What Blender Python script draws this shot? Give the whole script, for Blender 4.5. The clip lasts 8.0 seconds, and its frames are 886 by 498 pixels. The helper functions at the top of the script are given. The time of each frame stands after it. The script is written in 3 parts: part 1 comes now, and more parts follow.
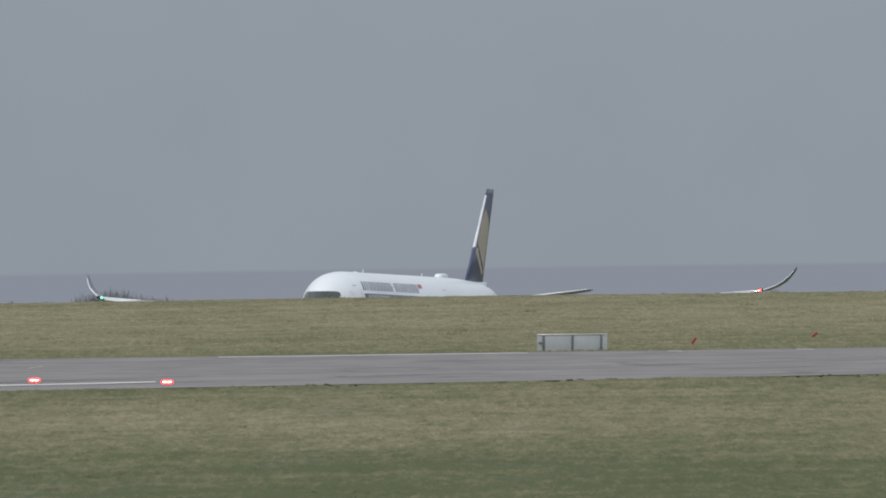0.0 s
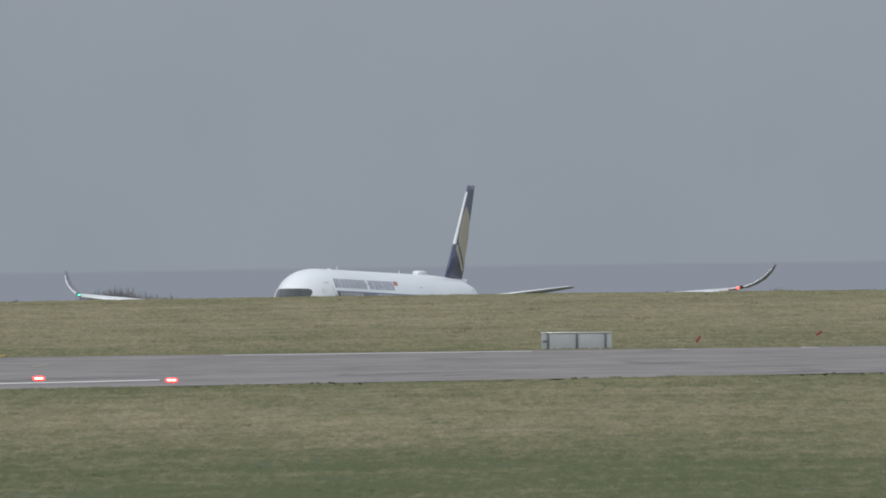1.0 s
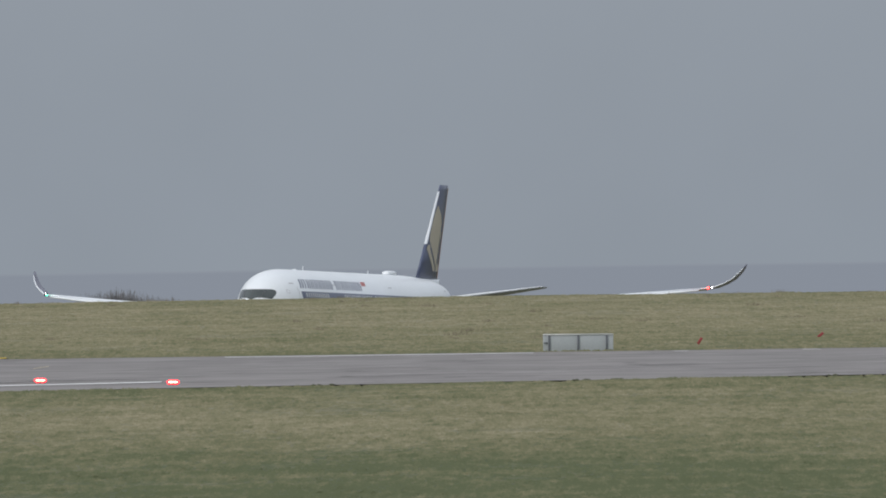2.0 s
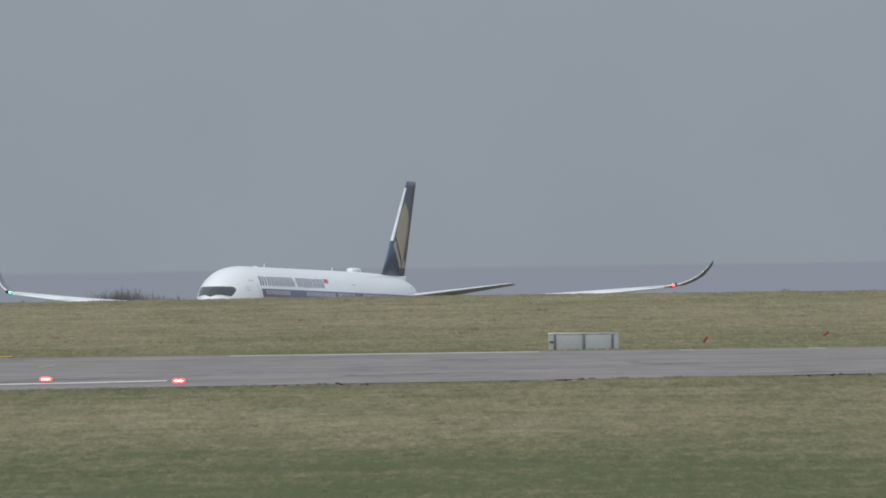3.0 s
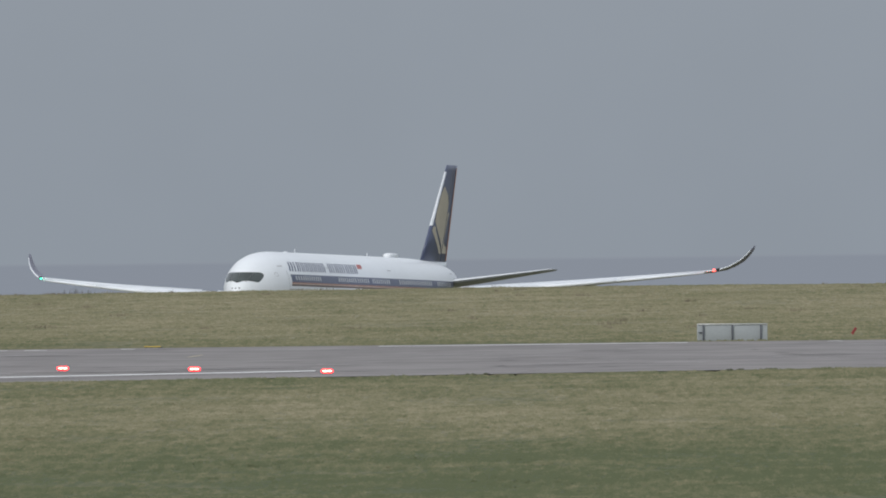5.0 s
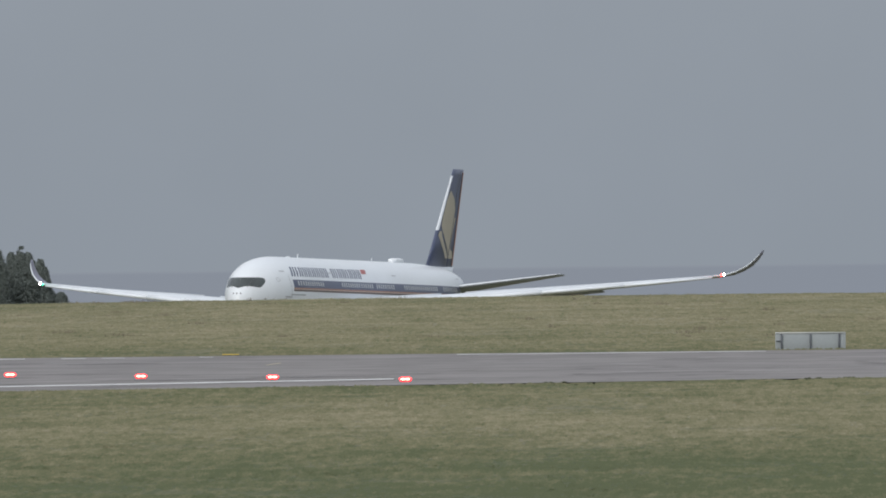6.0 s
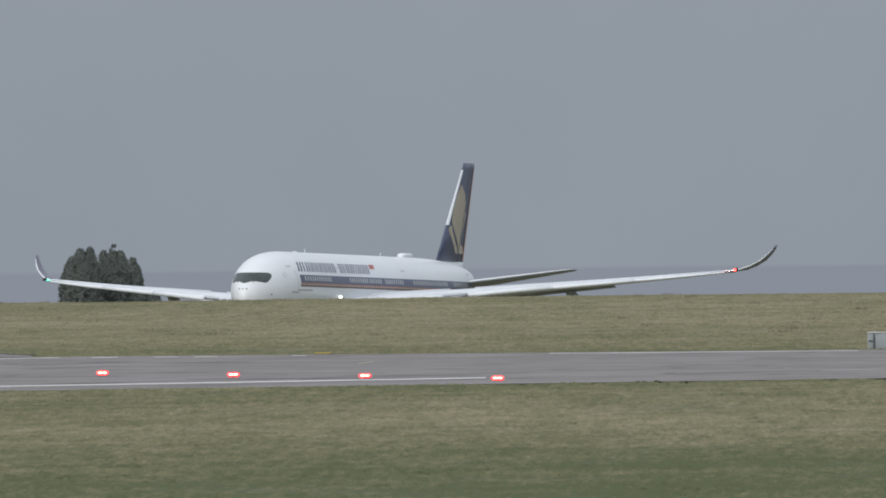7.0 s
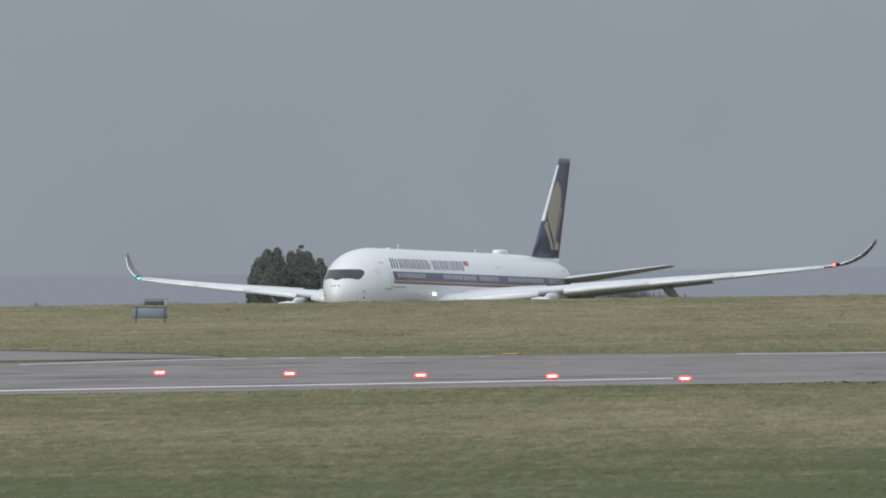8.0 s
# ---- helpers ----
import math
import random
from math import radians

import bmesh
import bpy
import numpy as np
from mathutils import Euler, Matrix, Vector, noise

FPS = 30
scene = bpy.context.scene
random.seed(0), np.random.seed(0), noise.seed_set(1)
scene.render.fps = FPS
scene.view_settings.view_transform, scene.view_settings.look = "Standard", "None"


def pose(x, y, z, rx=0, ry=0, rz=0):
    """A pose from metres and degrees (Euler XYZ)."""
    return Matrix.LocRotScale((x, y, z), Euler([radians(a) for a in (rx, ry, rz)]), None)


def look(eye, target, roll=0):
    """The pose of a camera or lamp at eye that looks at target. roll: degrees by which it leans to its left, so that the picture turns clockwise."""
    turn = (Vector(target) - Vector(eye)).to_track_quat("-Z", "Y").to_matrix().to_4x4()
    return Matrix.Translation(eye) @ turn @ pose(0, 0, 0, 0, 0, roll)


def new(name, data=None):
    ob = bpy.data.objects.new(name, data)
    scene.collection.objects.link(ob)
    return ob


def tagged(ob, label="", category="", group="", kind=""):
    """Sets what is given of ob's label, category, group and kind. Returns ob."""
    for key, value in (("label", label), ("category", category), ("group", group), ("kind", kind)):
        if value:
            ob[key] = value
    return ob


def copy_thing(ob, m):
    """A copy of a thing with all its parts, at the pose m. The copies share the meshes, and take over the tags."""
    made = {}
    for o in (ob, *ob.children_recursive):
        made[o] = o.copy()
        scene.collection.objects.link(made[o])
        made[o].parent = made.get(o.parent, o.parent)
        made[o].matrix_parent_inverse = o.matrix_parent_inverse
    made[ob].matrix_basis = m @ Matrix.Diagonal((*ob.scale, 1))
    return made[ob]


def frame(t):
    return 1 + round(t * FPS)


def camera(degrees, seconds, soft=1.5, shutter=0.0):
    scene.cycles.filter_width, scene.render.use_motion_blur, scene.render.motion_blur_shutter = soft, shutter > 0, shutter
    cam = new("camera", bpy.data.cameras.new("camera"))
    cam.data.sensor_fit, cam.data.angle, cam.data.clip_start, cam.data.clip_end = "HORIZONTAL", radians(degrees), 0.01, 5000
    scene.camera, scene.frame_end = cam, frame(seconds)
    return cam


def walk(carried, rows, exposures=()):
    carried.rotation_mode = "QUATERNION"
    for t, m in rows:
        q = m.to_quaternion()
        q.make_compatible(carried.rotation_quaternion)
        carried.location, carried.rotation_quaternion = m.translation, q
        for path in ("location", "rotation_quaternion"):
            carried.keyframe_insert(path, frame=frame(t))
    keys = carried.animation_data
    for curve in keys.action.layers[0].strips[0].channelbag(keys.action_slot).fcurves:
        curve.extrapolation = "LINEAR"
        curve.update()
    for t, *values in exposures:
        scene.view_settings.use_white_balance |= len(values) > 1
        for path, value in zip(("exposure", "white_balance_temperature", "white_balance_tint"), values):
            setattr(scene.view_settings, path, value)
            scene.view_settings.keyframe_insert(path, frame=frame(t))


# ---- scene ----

# ---------- camera: a long lens on a tripod, panned by hand ----------
EYE = 3.4                                    # eye height over the near grass
cam = camera(2.4, 8.0, soft=1.85)
PAN = [  # seconds, pan, tilt, lean in degrees
    (0, 0.0120, 0.0659, 0.453), (0.5, 0.0021, 0.0613, 0.453), (1, 0.0000, 0.0612, 0.440), (1.5, 0.0013, 0.0662, 0.473),
    (3, -0.0189, 0.0632, 0.452), (3.5, -0.0144, 0.0427, 0.451), (4, -0.1085, 0.0435, 0.441), (4.5, -0.3781, 0.0394, 0.347),
    (4.7, -0.3768, 0.0379, 0.37), (5.8, -0.6244, 0.0596, 0.250), (6, -0.6343, 0.0636, 0.277), (6.5, -0.7648, 0.0623, 0.227),
    (7, -0.8850, 0.0614, 0.182), (7.5, -1.0748, 0.0611, 0.253), (8, -1.3923, 0.0649, 0.220)]
walk(cam, [(t, pose(0, 0, EYE, 90 + tilt, 0, -pan) @ pose(0, 0, 0, 0, 0, -lean)) for t, pan, tilt, lean in PAN])

# ---------- overcast daylight ----------
SUN_EL, SUN_AZ = 34.0, 205.0                 # veiled sun, behind the camera to its left
world = bpy.data.worlds.new("overcast_sky")
scene.world = world
world.use_nodes = True
nt = world.node_tree
nt.nodes.clear()
w_out = nt.nodes.new("ShaderNodeOutputWorld")
w_add = nt.nodes.new("ShaderNodeAddShader")
w_sky = nt.nodes.new("ShaderNodeTexSky")
w_sky.sky_type, w_sky.sun_disc = "NISHITA", False
w_sky.sun_elevation, w_sky.sun_rotation = radians(SUN_EL), radians(SUN_AZ)
w_sky.dust_density, w_sky.air_density = 4.0, 1.0
w_hsv = nt.nodes.new("ShaderNodeHueSaturation")
w_hsv.inputs["Saturation"].default_value = 0.3
w_bg1 = nt.nodes.new("ShaderNodeBackground")
w_bg1.inputs["Strength"].default_value = 0.05
w_bg2 = nt.nodes.new("ShaderNodeBackground")
w_co = nt.nodes.new("ShaderNodeTexCoord")
w_sep = nt.nodes.new("ShaderNodeSeparateXYZ")
w_ramp = nt.nodes.new("ShaderNodeValToRGB")
w_ramp.color_ramp.interpolation = "EASE"
w_ramp.color_ramp.elements[0].position, w_ramp.color_ramp.elements[0].color = 0.0, (0.250, 0.284, 0.330, 1)
w_ramp.color_ramp.elements[1].position, w_ramp.color_ramp.elements[1].color = 0.75, (0.61, 0.655, 0.72, 1)
nt.links.new(w_sky.outputs[0], w_hsv.inputs["Color"])
nt.links.new(w_hsv.outputs[0], w_bg1.inputs["Color"])
nt.links.new(w_co.outputs["Generated"], w_sep.inputs[0])
nt.links.new(w_sep.outputs["Z"], w_ramp.inputs[0])
w_cloud = nt.nodes.new("ShaderNodeTexNoise")
w_cloud.inputs["Scale"].default_value, w_cloud.inputs["Detail"].default_value = 70.0, 4
w_span = nt.nodes.new("ShaderNodeMapRange")
w_span.inputs["From Min"].default_value, w_span.inputs["From Max"].default_value = 0.3, 0.7
w_span.inputs["To Min"].default_value, w_span.inputs["To Max"].default_value = 0.975, 1.03
w_tint = nt.nodes.new("ShaderNodeVectorMath")
w_tint.operation = "SCALE"
nt.links.new(w_co.outputs["Generated"], w_cloud.inputs["Vector"])
nt.links.new(w_cloud.outputs["Fac"], w_span.inputs["Value"])
nt.links.new(w_ramp.outputs[0], w_tint.inputs[0])
nt.links.new(w_span.outputs[0], w_tint.inputs["Scale"])
nt.links.new(w_tint.outputs[0], w_bg2.inputs["Color"])
nt.links.new(w_bg1.outputs[0], w_add.inputs[0])
nt.links.new(w_bg2.outputs[0], w_add.inputs[1])
nt.links.new(w_add.outputs[0], w_out.inputs[0])
sun = new("sun", bpy.data.lights.new("sun", "SUN"))
sun.data.energy, sun.data.angle, sun.data.color = 0.85, radians(25), (1.0, 0.97, 0.92)
az, el = radians(SUN_AZ), radians(SUN_EL)
sun.matrix_world = look((math.sin(az) * math.cos(el) * 50, math.cos(az) * math.cos(el) * 50, math.sin(el) * 50), (0, 0, 0))


# ---------- materials ----------
def material(name, base, rough=0.5, metal=0.0, vary=0.12, scale=3.0, fine=40.0, bump=0.0, stretch=(1, 1, 1), coat=0.0, second=None, island=0.0, sharp=0.17, blend=0.4):
    """A surface with coarse and fine changes of its colour, at sizes in metres."""
    m = bpy.data.materials.new(name)
    m.use_nodes = True
    t = m.node_tree
    b = t.nodes["Principled BSDF"]
    b.inputs["Roughness"].default_value, b.inputs["Metallic"].default_value = rough, metal
    b.inputs["Coat Weight"].default_value = coat
    co = t.nodes.new("ShaderNodeTexCoord")
    mp = t.nodes.new("ShaderNodeMapping")
    mp.inputs["Scale"].default_value = stretch
    t.links.new(co.outputs["Object"], mp.inputs[0])
    n1, n2 = t.nodes.new("ShaderNodeTexNoise"), t.nodes.new("ShaderNodeTexNoise")
    for n, s in ((n1, 1 / scale), (n2, fine)):
        n.inputs["Scale"].default_value, n.inputs["Detail"].default_value = s, 5
        t.links.new(mp.outputs[0], n.inputs["Vector"])
    mx = t.nodes.new("ShaderNodeMix")
    mx.data_type = "FLOAT"
    mx.inputs[0].default_value = blend
    t.links.new(n1.outputs["Fac"], mx.inputs[2])
    t.links.new(n2.outputs["Fac"], mx.inputs[3])
    fac = mx.outputs[0]
    if island:
        geo = t.nodes.new("ShaderNodeNewGeometry")
        m2 = t.nodes.new("ShaderNodeMix")
        m2.data_type = "FLOAT"
        m2.inputs[0].default_value = island
        t.links.new(fac, m2.inputs[2])
        t.links.new(geo.outputs["Random Per Island"], m2.inputs[3])
        fac = m2.outputs[0]
    rp = t.nodes.new("ShaderNodeValToRGB")
    lo = tuple(c * (1 - vary) for c in base)
    hi = second or tuple(min(1, c * (1 + vary)) for c in base)
    rp.color_ramp.elements[0].position, rp.color_ramp.elements[1].position = 0.5 - sharp, 0.5 + sharp
    rp.color_ramp.elements[0].color, rp.color_ramp.elements[1].color = (*lo, 1), (*hi, 1)
    t.links.new(fac, rp.inputs[0])
    t.links.new(rp.outputs[0], b.inputs["Base Color"])
    if bump:
        bp = t.nodes.new("ShaderNodeBump")
        bp.inputs["Strength"].default_value, bp.inputs["Distance"].default_value = bump, 0.02
        t.links.new(n2.outputs["Fac"], bp.inputs["Height"])
        t.links.new(bp.outputs[0], b.inputs["Normal"])
    return m


def glowing(name, colour, strength):
    m = bpy.data.materials.new(name)
    m.use_nodes = True
    b = m.node_tree.nodes["Principled BSDF"]
    b.inputs["Base Color"].default_value = (*colour, 1)
    b.inputs["Emission Color"].default_value = (*colour, 1)
    b.inputs["Emission Strength"].default_value = strength
    return m


M_WHITE = material("white_paint", (0.75, 0.78, 0.81), 0.35, vary=0.04, scale=4, fine=3, coat=0.2)
M_GREYP = material("light_grey_paint", (0.66, 0.69, 0.73), 0.4, vary=0.06, scale=3)
M_MIDG = material("mid_grey_paint", (0.34, 0.36, 0.395), 0.5, vary=0.08, scale=2)
M_TIP = material("dark_tip_paint", (0.16, 0.16, 0.21), 0.45, vary=0.1)
M_NAVY = material("navy_paint", (0.068, 0.084, 0.15), 0.4, vary=0.1, scale=3, coat=0.15)
M_GOLD = material("gold_paint", (0.42, 0.375, 0.285), 0.45, vary=0.08, scale=2)
M_ORANGE = material("orange_paint", (0.32, 0.14, 0.09), 0.45, vary=0.08)
M_RED = material("red_paint", (0.42, 0.12, 0.11), 0.5, vary=0.1)
M_PALE = material("pale_gold_paint", (0.50, 0.37, 0.30), 0.45, vary=0.06)
M_BROWN = material("dark_brown_paint", (0.125, 0.088, 0.082), 0.45, vary=0.1)
M_METAL = material("bare_metal", (0.62, 0.63, 0.65), 0.35, 0.7, vary=0.06)
M_DARK = material("dark_grey", (0.06, 0.065, 0.07), 0.6, vary=0.2)
M_TYRE = material("tyre_rubber", (0.03, 0.03, 0.03), 0.85, vary=0.2)
M_GLASS = material("dark_cockpit_glass", (0.06, 0.072, 0.072), 0.12, vary=0.2, scale=1)
M_PANE = material("cabin_window", (0.50, 0.51, 0.52), 0.3, vary=0.1)
M_LINE = material("panel_line", (0.42, 0.43, 0.45), 0.6, vary=0.1)
M_SIGN = material("galvanised_sheet", (0.31, 0.34, 0.355), 0.7, 0.05, vary=0.08, scale=0.6, fine=20)
M_BLUEG = material("blue_grey_sheet", (0.20, 0.24, 0.28), 0.5, 0.2, vary=0.12, scale=0.5, fine=20)
M_FLAG = material("dark_red_plastic", (0.22, 0.025, 0.028), 0.6, vary=0.15)
M_THIN = material("faded_white_line", (0.60, 0.60, 0.59), 0.85, vary=0.25, scale=2, fine=3)
M_STEEL = material("steel_post", (0.12, 0.13, 0.15), 0.55, 0.5, vary=0.15)
M_ASPH = material("worn_asphalt", (0.200, 0.184, 0.178), 0.9, vary=0.23, scale=9, fine=0.5, bump=0.1, stretch=(1.6, 2.2, 1), sharp=0.12, blend=0.55)
M_LINEP = material("worn_white_line", (0.74, 0.74, 0.73), 0.8, vary=0.12, scale=2, fine=8)
M_YELL = material("yellow_paint", (0.55, 0.40, 0.07), 0.7, vary=0.2, scale=0.5)


def grass_material(name, island):
    """Winter grass: straw and green in patches and in mown belts along the runway."""
    m = bpy.data.materials.new(name)
    m.use_nodes = True
    t = m.node_tree
    link = t.links.new
    bsdf = t.nodes["Principled BSDF"]
    bsdf.inputs["Roughness"].default_value, bsdf.inputs["Specular IOR Level"].default_value = 0.95, 0.1
    co = t.nodes.new("ShaderNodeTexCoord")
    sep = t.nodes.new("ShaderNodeSeparateXYZ")
    link(co.outputs["Object"], sep.inputs[0])
    span = t.nodes.new("ShaderNodeMapRange")
    span.inputs["From Min"].default_value, span.inputs["From Max"].default_value = 280, 860
    link(sep.outputs["Y"], span.inputs["Value"])
    belt = t.nodes.new("ShaderNodeValToRGB")
    stops = [(0.0, 0.28), (0.05, 0.24), (0.095, 0.30), (0.145, 0.47), (0.20, 0.60), (0.28, 0.50), (0.325, 0.42), (0.44, 0.46), (0.52, 0.56), (0.66, 0.66), (0.84, 0.60), (1.0, 0.50)]
    ramp = belt.color_ramp
    for k, (p, v) in enumerate(stops):
        e = ramp.elements[k] if k < 2 else ramp.elements.new(p)
        e.position, e.color = p, (v, v, v, 1)
    link(span.outputs[0], belt.inputs[0])
    total = belt.outputs[0]
    for sx, sy, size, amount in ((0.6, 0.10, 6.0, 0.36), (1, 0.15, 2.6, 0.40), (1, 0.15, 0.9, 0.36), (0.12, 0.22, 1.0, 0.42), (0.7, 0.3, 0.25, 0.3), (1, 0.06, 0.32, 0.55), (1, 0.05, 0.12, 0.7)):
        mp = t.nodes.new("ShaderNodeMapping")
        mp.inputs["Scale"].default_value = (sx, sy, 0.2)
        no = t.nodes.new("ShaderNodeTexNoise")
        no.inputs["Scale"].default_value, no.inputs["Detail"].default_value = 1 / size, 3
        link(co.outputs["Object"], mp.inputs[0])
        link(mp.outputs[0], no.inputs["Vector"])
        ma = t.nodes.new("ShaderNodeMath")
        ma.operation = "MULTIPLY_ADD"
        ma.inputs[1].default_value = amount
        link(no.outputs["Fac"], ma.inputs[0])
        link(total, ma.inputs[2])
        sb = t.nodes.new("ShaderNodeMath")
        sb.operation = "SUBTRACT"
        sb.inputs[1].default_value = amount / 2
        link(ma.outputs[0], sb.inputs[0])
        total = sb.outputs[0]
    if island:
        geo = t.nodes.new("ShaderNodeNewGeometry")
        ma = t.nodes.new("ShaderNodeMath")
        ma.operation = "MULTIPLY_ADD"
        ma.inputs[1].default_value = island
        off = t.nodes.new("ShaderNodeMath")
        off.operation = "SUBTRACT"
        off.inputs[1].default_value = island / 2
        link(total, off.inputs[0])
        total = off.outputs[0]
        link(geo.outputs["Random Per Island"], ma.inputs[0])
        link(total, ma.inputs[2])
        total = ma.outputs[0]
    col = t.nodes.new("ShaderNodeValToRGB")
    cr = col.color_ramp
    for k, (p, c) in enumerate(((0.2, (0.097, 0.111, 0.061)), (0.5, (0.160, 0.155, 0.092)), (0.85, (0.252, 0.228, 0.152)))):
        e = cr.elements[k] if k < 2 else cr.elements.new(p)
        e.position, e.color = p, (*c, 1)
    link(total, col.inputs[0])
    link(col.outputs[0], bsdf.inputs["Base Color"])
    return m


M_GRASS = grass_material("dry_grass", 0.14)
M_SOIL = grass_material("turf", 0.0)
# one dark colour for turf clods and for the shade at the taxiway edge
M_CLOD_SHADE = material("dark_turf_and_edge_shade", (0.085, 0.09, 0.06), 0.95, vary=0.3, scale=0.3)
M_WEED = material("dead_stems", (0.165, 0.145, 0.105), 0.95, vary=0.2, scale=0.6, fine=5)
M_BARK = material("bark", (0.10, 0.08, 0.06), 0.9, vary=0.3, scale=0.4)
M_LEAF = material("evergreen_leaves", (0.092, 0.110, 0.102), 0.95, vary=0.08, scale=1.2, fine=2, second=(0.145, 0.165, 0.152), island=0.25)
M_TWIG = material("bare_twigs", (0.14, 0.14, 0.146), 0.9, vary=0.2, scale=1)
# haze put into the glow colour: six tones from hill grey towards sky
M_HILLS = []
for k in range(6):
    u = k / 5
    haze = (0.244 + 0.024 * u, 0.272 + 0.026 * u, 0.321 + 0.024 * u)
    m = glowing("painted_haze_glow", haze, 1.0)
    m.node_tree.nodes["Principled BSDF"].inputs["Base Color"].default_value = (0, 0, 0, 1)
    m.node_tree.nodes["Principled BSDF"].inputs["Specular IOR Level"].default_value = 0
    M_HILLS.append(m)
M_REDLIGHT = glowing("red_lamp", (1.0, 0.03, 0.045), 3.2)
M_CORE = glowing("lamp_core", (1.0, 0.58, 0.36), 4.2)
M_NAVRED = glowing("red_navigation_lamp", (1.0, 0.07, 0.06), 6)
M_NAVGREEN = glowing("green_navigation_lamp", (0.08, 1.0, 0.55), 3)
M_FLASH = glowing("white_flash_lamp", (1.0, 0.96, 1.0), 60)
M_TAR = material("tar_seam", (0.095, 0.089, 0.087), 0.9, vary=0.15, scale=1)
M_SCUFF = material("pale_scuff", (0.30, 0.287, 0.28), 0.9, vary=0.12, scale=1)
M_PALEY = material("faded_yellow", (0.50, 0.44, 0.28), 0.8, vary=0.2, scale=0.5)
M_LAND = glowing("landing_lamp", (1.0, 0.98, 0.94), 3)


# ---------- mesh helpers ----------
def part(name, bm, mat, parent=None, label="", smooth=True):
    """One mesh object out of a bmesh, under its thing."""
    me = bpy.data.meshes.new(name)
    bmesh.ops.recalc_face_normals(bm, faces=bm.faces)
    bm.to_mesh(me)
    bm.free()
    me.materials.append(mat)
    if smooth:
        me.polygons.foreach_set("use_smooth", [True] * len(me.polygons))
    ob = new(name, me)
    ob.parent = parent
    if label:
        tagged(ob, label)
    return ob


def add_grid(bm, rows, close=False, caps=False):
    """Faces between rows of points; close joins each row into a ring."""
    vs = [[bm.verts.new(p) for p in r] for r in rows]
    n = len(rows[0])
    for a, b in zip(vs, vs[1:]):
        for i in range(n if close else n - 1):
            bm.faces.new((a[i], a[(i + 1) % n], b[(i + 1) % n], b[i]))
    if caps:
        bm.faces.new(vs[0])
        bm.faces.new(vs[-1])
    return bm


def add_box(bm, x0, x1, y0, y1, z0, z1, bevel=0.0):
    made = bmesh.ops.create_cube(bm, size=1.0, matrix=Matrix.Translation(((x0 + x1) / 2, (y0 + y1) / 2, (z0 + z1) / 2)) @ Matrix.Diagonal((abs(x1 - x0), abs(y1 - y0), abs(z1 - z0), 1)))
    if bevel:
        es = list({e for v in made["verts"] for e in v.link_edges})
        bmesh.ops.bevel(bm, geom=es, offset=bevel, segments=2, affect="EDGES", profile=0.5)
    return bm


def box(x0, x1, y0, y1, z0, z1, bevel=0.0):
    return add_box(bmesh.new(), x0, x1, y0, y1, z0, z1, bevel)


def tube(points, radii, n=12):
    """A round bar along points."""
    bm = bmesh.new()
    rows = []
    for i, (p, r) in enumerate(zip(points, radii)):
        a, b = Vector(points[max(i - 1, 0)]), Vector(points[min(i + 1, len(points) - 1)])
        q = (b - a).to_track_quat("Z", "Y")
        rows.append([Vector(p) + q @ Vector((r * math.cos(k * math.tau / n), r * math.sin(k * math.tau / n), 0)) for k in range(n)])
    return add_grid(bm, rows, True, True)


def disc(x0, x1, cy, cz, profile, n=24):
    """A body of revolution round an axis along x."""
    bm = bmesh.new()
    rows = [[(x0 + (x1 - x0) * u, cy + r * math.cos(k * math.tau / n), cz + r * math.sin(k * math.tau / n)) for k in range(n)] for u, r in profile]
    return add_grid(bm, rows, True, True)


# ---------- ground ----------
PY = [-400, 0, 200, 300, 470, 530, 620, 720, 800, 850, 1000, 1300, 1640, 1842, 2100, 2500, 3500, 4700]
PZ = [-3.4, -3.4, -3.32, -3.19, -2.436, -2.012, -1.66, -1.21, -0.888, -0.93, -1.95, -3.9, -6.0, -8.8, -10.6, -11.6, -13.5, -15.0]
BX = [0.004, 0.004, 0.006, 0.008, 0.0114, 0.0056, 0.007, 0.009, 0.010, 0.010, 0.006, 0, 0, 0, 0, 0, 0, 0]


def ground_z(x, y):
    """Height of the ground; it leans slightly across the view."""
    return EYE + float(np.interp(y, PY, PZ)) + float(np.interp(y, PY, BX)) * max(-60, min(60, x)) - 0.0065 * max(0, min(60, x + 4)) * max(0, min(1, (y - 600) / 160))


def place(azimuth, elevation, y0=290, y1=860):
    """The place on the ground that a sight line from the eye meets."""
    y = y0
    while y < y1:
        x = y * math.tan(radians(azimuth))
        if EYE + math.hypot(x, y) * math.tan(radians(elevation)) <= ground_z(x, y):
            break
        y += 0.25
    return x, y, ground_z(x, y)


def spread(start, stop, step):
    return list(np.arange(start, stop + step / 2, step))


xs = [-4000, -2000, -900, -400, -200, -120] + spread(-80, 60, 4) + [100, 200, 400, 900, 2000, 4000]
ys = [-400, -100, 100, 200] + spread(260, 464, 6) + [470, 500, 530] + spread(536, 860, 6) + spread(900, 2500, 50) + [3000, 3500, 4200, 4700]


def bumpy(x, y):
    z = ground_z(x, y)
    if abs(x) < 120 and (250 < y < 466 or 536 < y < 900) and not (x < -12 and 500 < y < 640):
        z += 0.05 * noise.noise((x / 9, y / 25, 0))
    return z - (0.05 if 469 < y < 505 else 0.004 if y < 531 and y > 505 else 0)


part("ground", add_grid(bmesh.new(), [[(x, y, bumpy(x, y)) for x in xs] for y in ys]), M_SOIL)
tagged(bpy.data.objects["ground"], "wide grassy airfield rising to a low crest", "ground", kind="structure")

ROAD_X = [-500, -120] + spread(-60, 60, 5) + [120, 500]


